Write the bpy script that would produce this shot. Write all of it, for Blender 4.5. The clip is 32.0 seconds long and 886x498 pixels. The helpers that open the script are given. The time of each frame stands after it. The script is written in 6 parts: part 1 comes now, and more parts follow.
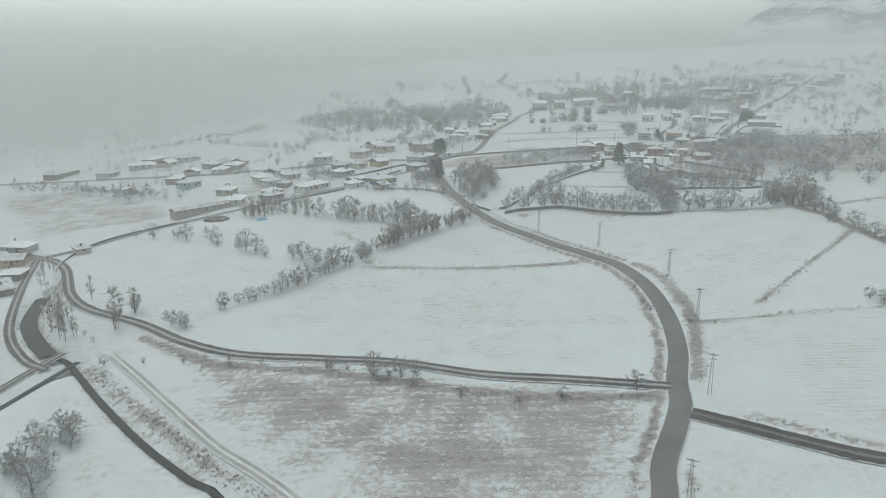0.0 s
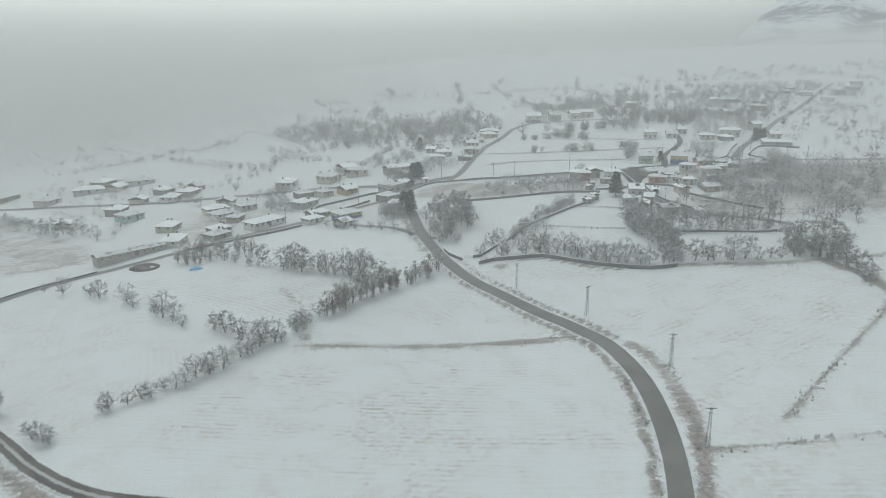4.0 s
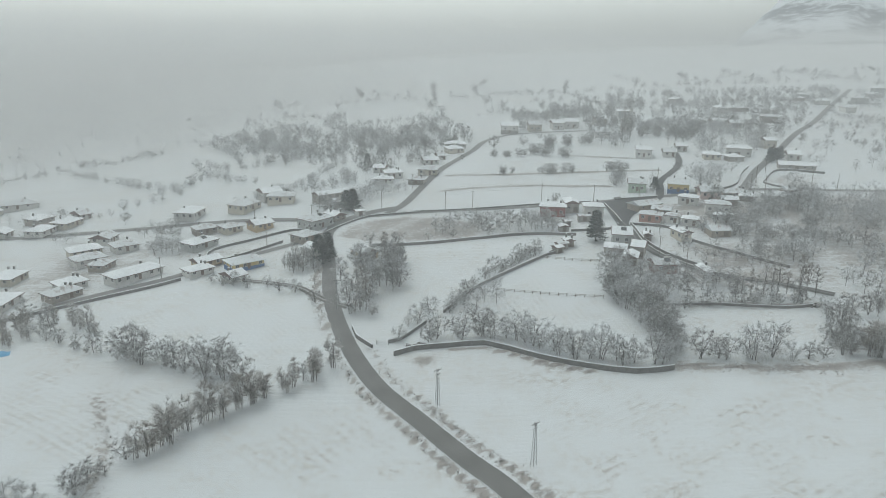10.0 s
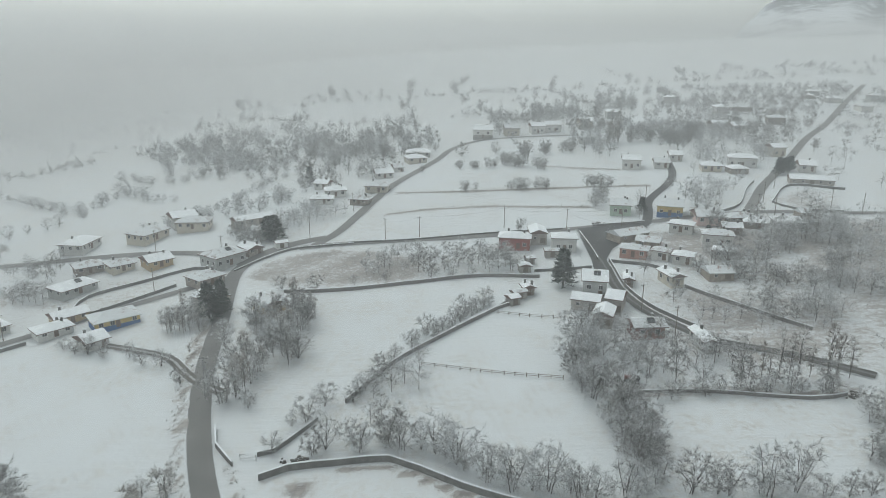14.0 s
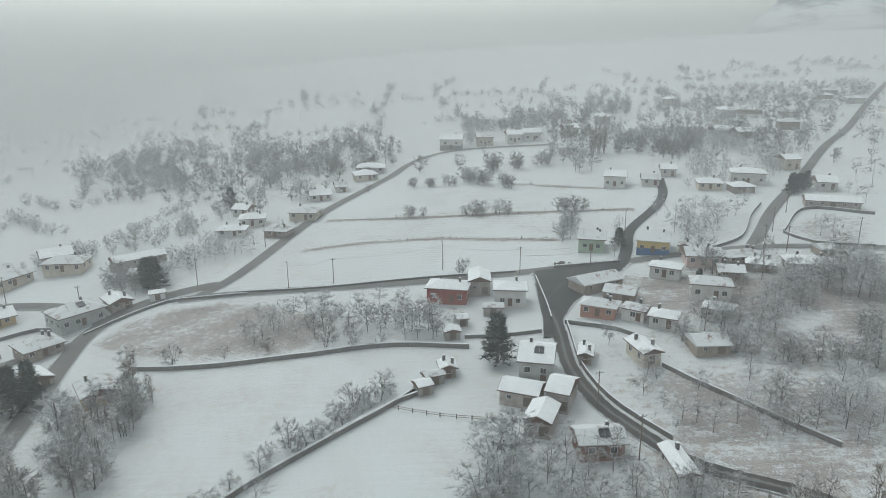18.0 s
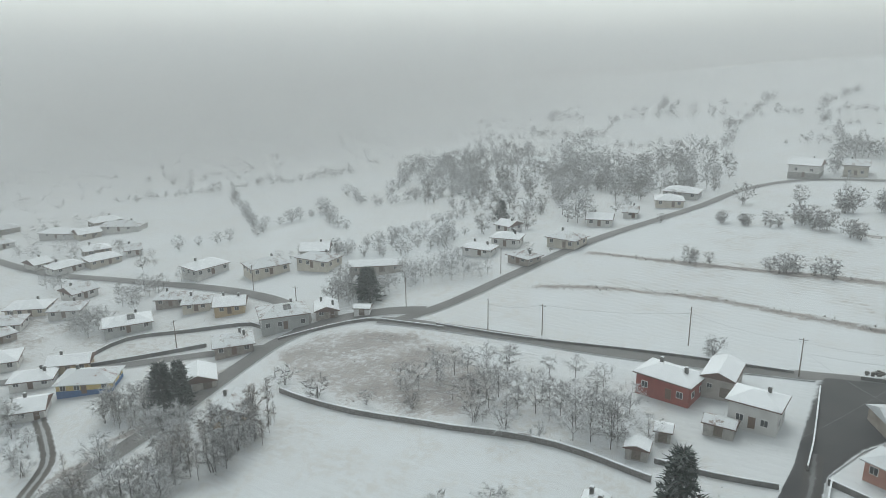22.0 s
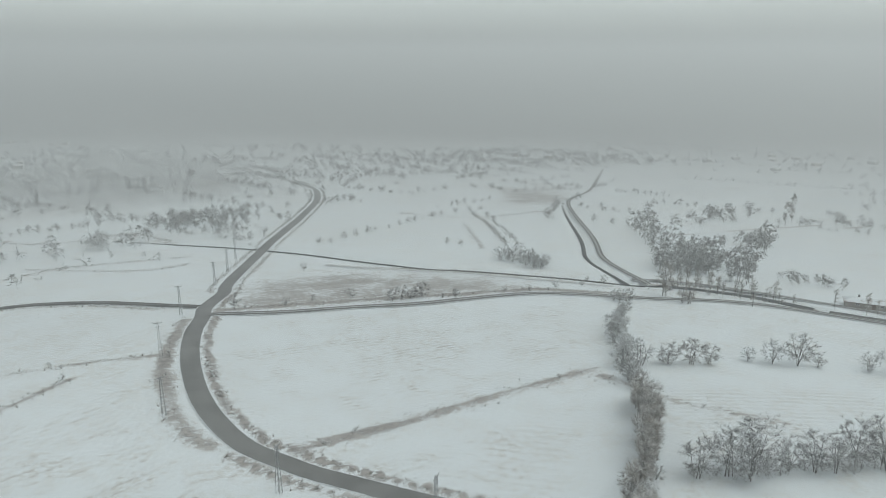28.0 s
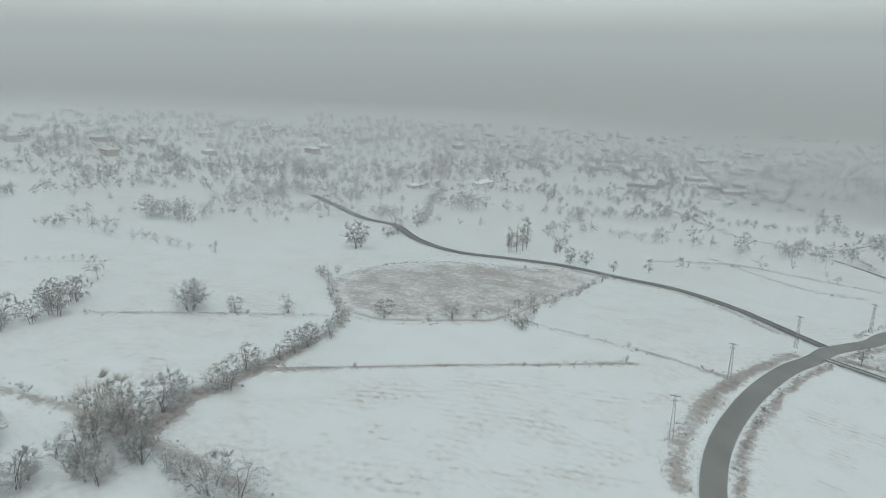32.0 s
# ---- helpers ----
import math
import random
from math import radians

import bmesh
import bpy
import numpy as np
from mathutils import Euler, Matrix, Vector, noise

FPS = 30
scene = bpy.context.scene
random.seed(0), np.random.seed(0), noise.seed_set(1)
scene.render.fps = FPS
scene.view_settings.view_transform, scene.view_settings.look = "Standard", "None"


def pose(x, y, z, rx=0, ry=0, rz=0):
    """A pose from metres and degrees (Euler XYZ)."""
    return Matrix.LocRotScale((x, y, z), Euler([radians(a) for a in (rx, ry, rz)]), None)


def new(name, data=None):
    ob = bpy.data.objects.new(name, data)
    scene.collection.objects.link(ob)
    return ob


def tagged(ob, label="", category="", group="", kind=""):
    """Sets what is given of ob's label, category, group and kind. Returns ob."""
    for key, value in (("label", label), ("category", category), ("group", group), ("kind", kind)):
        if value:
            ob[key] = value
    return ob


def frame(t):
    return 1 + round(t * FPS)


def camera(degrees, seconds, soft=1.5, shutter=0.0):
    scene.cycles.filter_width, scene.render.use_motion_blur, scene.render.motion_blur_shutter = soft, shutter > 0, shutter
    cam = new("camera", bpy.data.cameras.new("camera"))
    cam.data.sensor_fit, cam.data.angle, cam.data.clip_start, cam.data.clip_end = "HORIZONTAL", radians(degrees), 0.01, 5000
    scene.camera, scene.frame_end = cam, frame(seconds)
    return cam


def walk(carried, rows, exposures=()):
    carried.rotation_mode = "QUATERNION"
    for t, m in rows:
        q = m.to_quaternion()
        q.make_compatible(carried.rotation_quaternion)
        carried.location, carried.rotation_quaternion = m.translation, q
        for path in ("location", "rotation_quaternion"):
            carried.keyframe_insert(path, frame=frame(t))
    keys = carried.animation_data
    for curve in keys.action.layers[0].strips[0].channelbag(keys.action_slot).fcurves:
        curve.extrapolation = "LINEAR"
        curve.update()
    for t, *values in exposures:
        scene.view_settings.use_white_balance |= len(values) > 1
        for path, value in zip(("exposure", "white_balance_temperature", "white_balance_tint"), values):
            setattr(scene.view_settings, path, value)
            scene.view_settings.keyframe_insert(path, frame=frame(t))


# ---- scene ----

# camera path: seconds, x, y, z, heading, tilt, lean (metres, degrees)
PATH = [
    (0, 0.00, 0.00, 67.76, -0.01, -15.45, 0.02),
    (0.5, 2.07, 6.73, 69.19, 0.05, -15.55, -0.02),
    (1, 3.97, 13.28, 70.60, 0.05, -15.64, 0.02),
    (1.5, 5.74, 19.56, 71.96, 0.05, -15.71, 0.02),
    (2, 7.61, 25.64, 73.32, 0.09, -15.70, 0.10),
    (2.5, 9.45, 31.71, 74.62, 0.12, -15.65, 0.10),
    (3, 11.38, 37.79, 75.87, 0.19, -15.63, 0.11),
    (3.5, 13.30, 43.82, 76.98, 0.29, -15.74, 0.08),
    (5.5, 21.67, 68.65, 77.34, 0.53, -15.76, 0.02),
    (6, 23.82, 75.75, 77.24, 0.55, -15.70, 0.06),
    (6.5, 26.06, 82.60, 77.19, 0.61, -15.66, 0.11),
    (7, 28.31, 89.29, 77.21, 0.65, -15.62, 0.17),
    (7.5, 30.38, 96.12, 77.33, 0.62, -15.63, 0.21),
    (8, 32.34, 102.82, 77.54, 0.57, -15.66, 0.31),
    (8.5, 34.61, 109.45, 77.80, 0.58, -15.71, 0.38),
    (9, 36.57, 116.14, 78.10, 0.49, -15.77, 0.45),
    (9.5, 38.21, 122.86, 78.50, 0.28, -15.89, 0.65),
    (10, 40.03, 129.71, 78.99, 0.15, -16.04, 0.67),
    (10.5, 42.21, 136.89, 79.52, 0.03, -16.20, 0.58),
    (11, 44.67, 143.90, 79.95, -0.05, -16.37, 0.45),
    (11.5, 47.35, 150.94, 80.23, -0.02, -16.48, 0.48),
    (12, 50.06, 157.94, 80.33, 0.01, -16.54, 0.52),
    (12.5, 52.83, 164.93, 80.28, 0.05, -16.56, 0.50),
    (13, 55.72, 172.06, 80.10, 0.13, -16.58, 0.41),
    (13.5, 58.56, 179.14, 79.82, 0.16, -16.54, 0.33),
    (14, 61.47, 186.26, 79.46, 0.23, -16.51, 0.33),
    (14.5, 64.50, 193.39, 79.12, 0.33, -16.48, 0.35),
    (16.5, 77.68, 221.11, 77.91, 0.85, -16.36, -0.13),
    (17, 81.03, 228.13, 77.72, 1.00, -16.37, -0.24),
    (17.5, 84.50, 234.94, 77.58, 1.21, -16.41, -0.30),
    (18, 87.47, 241.40, 77.52, 1.29, -16.42, -0.42),
    (18.5, 90.54, 247.75, 77.49, 1.36, -16.45, -0.38),
    (19, 94.14, 254.46, 77.40, 1.56, -16.49, -0.44),
    (19.5, 97.84, 261.08, 77.29, 1.77, -16.54, -0.46),
    (20, 101.37, 267.61, 77.13, 1.94, -16.57, -0.54),
    (20.5, 104.52, 274.10, 76.89, 2.03, -16.58, -0.52),
    (21, 107.31, 280.65, 76.42, 7.95, -16.40, -0.62),
    (21.5, 111.12, 285.96, 75.71, 22.08, -16.08, -0.68),
    (22, 114.62, 291.51, 74.88, 33.07, -15.68, -0.71),
    (22.5, 117.04, 298.09, 74.09, 43.88, -15.40, -0.72),
    (23, 118.59, 305.33, 73.43, 54.62, -15.18, -0.57),
    (23.5, 119.02, 312.94, 72.91, 65.42, -15.04, -0.51),
    (24, 118.39, 320.45, 72.61, 76.20, -14.96, -0.34),
    (24.5, 116.86, 327.45, 72.52, 86.87, -14.98, -0.20),
    (25, 114.30, 333.53, 72.55, 97.24, -15.05, 0.17),
    (25.5, 110.98, 338.86, 72.56, 107.02, -15.11, 0.59),
    (26, 107.09, 343.82, 72.47, 115.99, -15.24, 0.69),
    (26.5, 102.59, 348.54, 72.33, 125.02, -15.29, 0.72),
    (28.5, 76.01, 361.61, 72.29, 160.61, -15.23, -0.21),
    (29, 69.78, 361.59, 72.45, 168.58, -15.27, -0.17),
    (29.5, 64.20, 361.14, 72.53, 176.09, -15.30, -0.09),
    (30, 58.81, 359.42, 72.49, 183.56, -15.32, 0.05),
    (30.5, 53.60, 356.50, 72.38, 191.17, -15.29, 0.17),
    (31, 49.26, 353.04, 72.29, 198.71, -15.32, 0.38),
    (31.5, 45.65, 348.98, 72.29, 206.08, -15.41, 0.47),
    (32, 42.29, 344.72, 72.36, 213.49, -15.48, 0.56),
]
cam = camera(64.82, 32.0, soft=0.75)
walk(cam, [(t, pose(x, y, z, 90 + tilt, 0, head) @ pose(0, 0, 0, 0, 0, lean)) for t, x, y, z, head, tilt, lean in PATH],
     exposures=[(0, -0.87, 6230, -1), (20, -0.85, 6240, 0), (27, -0.83, 6230, -1), (32, -0.82, 6190, -2)])

# ---- world and light: an overcast winter day, the sun a pale glow in the north-west, with valley fog ----
SUN_ELEVATION, SUN_ROTATION = radians(60), radians(322)
world = bpy.data.worlds.new("overcast_sky")
scene.world = world
world.use_nodes = True
wn = world.node_tree.nodes
sky = wn.new("ShaderNodeTexSky")
sky.sky_type = "NISHITA"
sky.sun_disc = False
sky.sun_elevation, sky.sun_rotation = SUN_ELEVATION, SUN_ROTATION
sky.air_density, sky.dust_density, sky.ozone_density = 1.0, 3.0, 1.0
grey = wn.new("ShaderNodeHueSaturation")
grey.inputs["Saturation"].default_value = 0.12
world.node_tree.links.new(sky.outputs["Color"], grey.inputs["Color"])
world.node_tree.links.new(grey.outputs["Color"], wn["Background"].inputs["Color"])
wn["Background"].inputs["Strength"].default_value = 0.37
sun_data = bpy.data.lights.new("sun", "SUN")
sun_data.energy, sun_data.angle, sun_data.color = 0.6, radians(45), (1.0, 0.97, 0.93)
sun = new("sun", sun_data)
sun.rotation_euler = (radians(90) - SUN_ELEVATION, 0, radians(180) - SUN_ROTATION)

# ---- materials ----
def graph(name, rough=0.8, metal=0.0):
    m = bpy.data.materials.new(name)
    m.use_nodes = True
    b = m.node_tree.nodes["Principled BSDF"]
    b.inputs["Roughness"].default_value, b.inputs["Metallic"].default_value = rough, metal
    b.inputs["Specular IOR Level"].default_value = 0.25
    return m, m.node_tree.nodes, m.node_tree.links, b


def noise_node(n, l, scale, detail=3.0, coords="Object", stretch=None, turn=0):
    tc = n.new("ShaderNodeTexCoord")
    nz = n.new("ShaderNodeTexNoise")
    nz.inputs["Scale"].default_value, nz.inputs["Detail"].default_value = scale, detail
    if stretch:
        mp = n.new("ShaderNodeMapping")
        mp.inputs["Scale"].default_value = stretch
        mp.inputs["Rotation"].default_value = (0, 0, radians(turn))
        l.new(tc.outputs[coords], mp.inputs["Vector"])
        l.new(mp.outputs["Vector"], nz.inputs["Vector"])
    else:
        l.new(tc.outputs[coords], nz.inputs["Vector"])
    return nz.outputs["Fac"]


def math_node(n, l, op, a, b, clamp=False):
    q = n.new("ShaderNodeMath")
    q.operation, q.use_clamp = op, clamp
    for i, v in enumerate((a, b)):
        if isinstance(v, (int, float)):
            q.inputs[i].default_value = v
        else:
            l.new(v, q.inputs[i])
    return q.outputs[0]


def mix_node(n, l, fac, a, b):
    q = n.new("ShaderNodeMix")
    q.data_type = "RGBA"
    if isinstance(fac, (int, float)):
        q.inputs["Factor"].default_value = fac
    else:
        l.new(fac, q.inputs["Factor"])
    for key, v in (("A", a), ("B", b)):
        sock = [s for s in q.inputs if s.name == key and s.type == "RGBA"][0]
        if isinstance(v, tuple):
            sock.default_value = (*v, 1)
        else:
            l.new(v, sock)
    return [s for s in q.outputs if s.type == "RGBA"][0]


def step_node(n, l, value, lo, hi):
    q = n.new("ShaderNodeMapRange")
    q.interpolation_type = "SMOOTHSTEP"
    q.inputs["From Min"].default_value, q.inputs["From Max"].default_value = lo, hi
    l.new(value, q.inputs["Value"])
    return q.outputs["Result"]


def bump_node(n, l, b, height, strength, distance):
    q = n.new("ShaderNodeBump")
    q.inputs["Strength"].default_value, q.inputs["Distance"].default_value = strength, distance
    l.new(height, q.inputs["Height"])
    l.new(q.outputs["Normal"], b.inputs["Normal"])


def mottled(name, a, b, scale=1.5, rough=0.85, metal=0.0, fine=12.0, random_tone=0.0, bump=0.0):
    """Two tones mixed at two scales, optionally a different tone for every object."""
    m, n, l, s = graph(name, rough, metal)
    f = math_node(n, l, "ADD", math_node(n, l, "MULTIPLY", noise_node(n, l, scale), 0.6), math_node(n, l, "MULTIPLY", noise_node(n, l, fine, 4.0), 0.4))
    c = mix_node(n, l, step_node(n, l, f, 0.36, 0.64), a, b)
    if random_tone:
        oi = n.new("ShaderNodeObjectInfo")
        hv = n.new("ShaderNodeHueSaturation")
        l.new(c, hv.inputs["Color"])
        l.new(math_node(n, l, "ADD", math_node(n, l, "MULTIPLY", oi.outputs["Random"], random_tone), 1 - random_tone / 2), hv.inputs["Value"])
        c = hv.outputs["Color"]
    l.new(c, s.inputs["Base Color"])
    if bump:
        bump_node(n, l, s, f, 0.6, bump)
    return m


SNOW = (0.52, 0.541, 0.558)
GRASS = (0.15, 0.135, 0.128)


def ground_material():
    m, n, l, b = graph("snowy_ground", 0.9)
    at = n.new("ShaderNodeAttribute")
    at.attribute_name = "cover"
    cover = at.outputs["Fac"]
    till = n.new("ShaderNodeAttribute")
    till.attribute_name = "till"
    large, mid, fine, grain = (noise_node(n, l, s, d) for s, d in ((0.018, 4.0), (0.11, 5.0), (0.7, 5.0), (3.2, 3.0)))
    furrow = noise_node(n, l, 0.35, 3.0, stretch=(0.16, 2.4, 1.0), turn=24)
    rough_sum = math_node(n, l, "ADD", math_node(n, l, "MULTIPLY", large, 0.18), math_node(n, l, "MULTIPLY", mid, 0.27))
    rough_sum = math_node(n, l, "ADD", rough_sum, math_node(n, l, "MULTIPLY", fine, 0.38))
    rough_sum = math_node(n, l, "ADD", rough_sum, math_node(n, l, "MULTIPLY", grain, 0.32))
    rough_sum = math_node(n, l, "ADD", rough_sum, math_node(n, l, "MULTIPLY", math_node(n, l, "MULTIPLY", furrow, till.outputs["Fac"]), 0.17))
    # sown rows, broken by drifts
    row = n.new("ShaderNodeAttribute")
    row.attribute_name = "rows"
    sown = n.new("ShaderNodeAttribute")
    sown.attribute_name = "ploughed"
    wave = math_node(n, l, "SINE", math_node(n, l, "ADD", math_node(n, l, "MULTIPLY", row.outputs["Fac"], 2 * math.pi), math_node(n, l, "MULTIPLY", mid, 5.0)), 0)
    wide_wave = math_node(n, l, "SINE", math_node(n, l, "ADD", math_node(n, l, "MULTIPLY", row.outputs["Fac"], 0.9), math_node(n, l, "MULTIPLY", mid, 4.0)), 0)
    wave = math_node(n, l, "ADD", wave, math_node(n, l, "MULTIPLY", wide_wave, 0.35))
    wave = math_node(n, l, "MULTIPLY", wave, math_node(n, l, "MULTIPLY", sown.outputs["Fac"], step_node(n, l, math_node(n, l, "ADD", math_node(n, l, "MULTIPLY", mid, 0.5), math_node(n, l, "MULTIPLY", fine, 0.5)), 0.40, 0.62)))
    rough_sum = math_node(n, l, "ADD", rough_sum, math_node(n, l, "MULTIPLY", wave, 0.075))
    level = math_node(n, l, "ADD", rough_sum, math_node(n, l, "MULTIPLY", cover, 0.36))
    bare = step_node(n, l, level, 0.73, 0.88)
    thin = mix_node(n, l, step_node(n, l, math_node(n, l, "ADD", math_node(n, l, "MULTIPLY", fine, 0.5), math_node(n, l, "MULTIPLY", grain, 0.5)), 0.45, 0.57), SNOW, (0.45, 0.445, 0.43))
    snow = mix_node(n, l, step_node(n, l, math_node(n, l, "ADD", math_node(n, l, "MULTIPLY", mid, 0.6), math_node(n, l, "MULTIPLY", large, 0.4)), 0.38, 0.62), SNOW, thin)
    snow = mix_node(n, l, math_node(n, l, "MULTIPLY", wave, 0.27, True), snow, (0.33, 0.325, 0.31))
    snow = mix_node(n, l, math_node(n, l, "MULTIPLY", cover, 0.45, True), snow, (0.40, 0.385, 0.37))
    grass = mix_node(n, l, step_node(n, l, fine, 0.35, 0.65), GRASS, (0.29, 0.268, 0.252))
    l.new(mix_node(n, l, bare, snow, grass), b.inputs["Base Color"])
    bump_node(n, l, b, math_node(n, l, "ADD", math_node(n, l, "ADD", fine, furrow), math_node(n, l, "MULTIPLY", wave, 0.35)), 0.5, 0.25)
    return m


def road_material(name, dark, light, snow_edge, ruts):
    """Asphalt or earth: snow at the shoulders and, on tracks, between the wheel ruts."""
    m, n, l, b = graph(name, 0.8)
    at = n.new("ShaderNodeAttribute")
    at.attribute_name = "across"
    u = math_node(n, l, "ABSOLUTE", at.outputs["Fac"], 0)
    patch, fine, grain = noise_node(n, l, 0.12, 4.0), noise_node(n, l, 0.9, 5.0), noise_node(n, l, 6.0, 3.0)
    c = mix_node(n, l, step_node(n, l, math_node(n, l, "ADD", math_node(n, l, "MULTIPLY", patch, 0.6), math_node(n, l, "MULTIPLY", grain, 0.4)), 0.36, 0.64), dark, light)
    ragged = 0.5 if ruts else 0.16
    edge = step_node(n, l, math_node(n, l, "ADD", u, math_node(n, l, "MULTIPLY", math_node(n, l, "SUBTRACT", fine, 0.5), ragged)), 1 - snow_edge, 1.0)
    if ruts:
        mid = step_node(n, l, math_node(n, l, "ADD", u, math_node(n, l, "MULTIPLY", math_node(n, l, "SUBTRACT", fine, 0.5), 0.5)), 0.28, 0.08)
        edge = math_node(n, l, "MAXIMUM", edge, math_node(n, l, "MULTIPLY", mid, ruts))
    l.new(mix_node(n, l, edge, c, SNOW), b.inputs["Base Color"])
    l.new(math_node(n, l, "ADD", math_node(n, l, "MULTIPLY", edge, 0.15), 0.76), b.inputs["Roughness"])
    bump_node(n, l, b, fine, 0.4, 0.06)
    return m


def snowy_roof(name, tile, amount):
    """Roof tiles under a broken cover of snow."""
    m, n, l, b = graph(name, 0.85)
    f = math_node(n, l, "ADD", math_node(n, l, "MULTIPLY", noise_node(n, l, 0.45, 4.0), 0.65), math_node(n, l, "MULTIPLY", noise_node(n, l, 3.0, 4.0), 0.35))
    t = mix_node(n, l, noise_node(n, l, 5.0), tile, tuple(0.6 * v for v in tile))
    l.new(mix_node(n, l, step_node(n, l, f, 0.72 - 0.6 * amount, 0.82 - 0.6 * amount), t, SNOW), b.inputs["Base Color"])
    bump_node(n, l, b, f, 0.5, 0.1)
    return m


def frosty(name, bark, frost, low, high):
    """Bark with rime on what faces up, a little different on every tree."""
    m, n, l, b = graph(name, 0.9)
    geo = n.new("ShaderNodeNewGeometry")
    sep = n.new("ShaderNodeSeparateXYZ")
    l.new(geo.outputs["Normal"], sep.inputs[0])
    oi = n.new("ShaderNodeObjectInfo")
    f = math_node(n, l, "ADD", math_node(n, l, "MULTIPLY", sep.outputs["Z"], 0.3), math_node(n, l, "MULTIPLY", noise_node(n, l, 4.0, 3.0), 0.9))
    f = math_node(n, l, "ADD", f, math_node(n, l, "MULTIPLY", math_node(n, l, "SUBTRACT", oi.outputs["Random"], 0.5), 0.5))
    l.new(mix_node(n, l, step_node(n, l, f, low, high), bark, frost), b.inputs["Base Color"])
    return m


M_GROUND = ground_material()
M_ASPHALT = road_material("worn_asphalt", (0.10, 0.098, 0.095), (0.155, 0.152, 0.148), 0.12, 0.0)
M_WET = road_material("wet_asphalt", (0.022, 0.022, 0.023), (0.052, 0.051, 0.050), 0.10, 0.0)
M_LANE = road_material("muddy_lane", (0.030, 0.028, 0.026), (0.065, 0.060, 0.055), 0.16, 0.18)
M_TRACK = road_material("earth_track", (0.045, 0.040, 0.036), (0.10, 0.09, 0.08), 0.30, 0.5)
M_FAINT = road_material("snowed_ruts", (0.22, 0.21, 0.20), (0.36, 0.35, 0.34), 0.42, 1.0)
M_STREAM = mottled("dark_stream_water", (0.012, 0.013, 0.014), (0.026, 0.027, 0.028), 0.6, 0.7)
M_SNOW = mottled("roof_snow", (0.60, 0.62, 0.64), (0.70, 0.72, 0.74), 0.8, 0.85, fine=5.0, bump=0.05)
M_TILE = mottled("clay_roof_tile", (0.17, 0.10, 0.08), (0.11, 0.075, 0.065), 2.0, 0.8)
M_PATCHY = snowy_roof("half_snowed_tile_roof", (0.21, 0.11, 0.085), 0.62)
M_THIN = snowy_roof("thin_snow_on_tiles", (0.24, 0.19, 0.17), 0.57)
M_BARK = frosty("frosted_bark", (0.085, 0.076, 0.069), (0.38, 0.38, 0.38), 0.60, 1.10)
M_TWIG = frosty("frosted_twigs", (0.19, 0.183, 0.174), (0.56, 0.57, 0.58), 0.22, 0.85)
M_TWIG_WARM = frosty("frosted_poplar_twigs", (0.25, 0.225, 0.20), (0.52, 0.51, 0.50), 0.22, 0.85)
M_NEEDLE = frosty("pine_needles", (0.018, 0.030, 0.022), (0.24, 0.27, 0.26), 0.75, 1.25)
M_DRY = frosty("dry_frosted_grass", (0.14, 0.12, 0.10), (0.44, 0.43, 0.415), 0.35, 0.9)
M_STONE = mottled("field_stone", (0.11, 0.10, 0.095), (0.22, 0.21, 0.20), 2.5, 0.9, fine=9.0, random_tone=0.4)
M_CONCRETE = mottled("grey_concrete", (0.11, 0.105, 0.10), (0.20, 0.195, 0.185), 0.7, 0.85, fine=6.0)
M_WOOD = mottled("weathered_wood", (0.12, 0.095, 0.075), (0.22, 0.185, 0.15), 2.0, 0.85, fine=14.0)
M_STEEL = mottled("galvanised_steel", (0.22, 0.225, 0.23), (0.34, 0.345, 0.35), 3.0, 0.5, 0.6)
M_GLASS = mottled("dark_window_glass", (0.02, 0.023, 0.026), (0.045, 0.05, 0.055), 2.0, 0.12)
M_FRAME = mottled("white_window_frame", (0.62, 0.62, 0.61), (0.74, 0.74, 0.73), 3.0, 0.6)
M_DOOR = mottled("brown_door", (0.10, 0.06, 0.04), (0.17, 0.11, 0.075), 3.0, 0.6)
M_BLUE = mottled("blue_paint", (0.03, 0.10, 0.26), (0.05, 0.14, 0.33), 2.0, 0.6)
M_TARP = mottled("blue_tarpaulin", (0.05, 0.22, 0.42), (0.10, 0.32, 0.52), 0.8, 0.5)
M_MUCK = mottled("dark_manure", (0.045, 0.04, 0.035), (0.11, 0.10, 0.09), 1.0, 0.9)
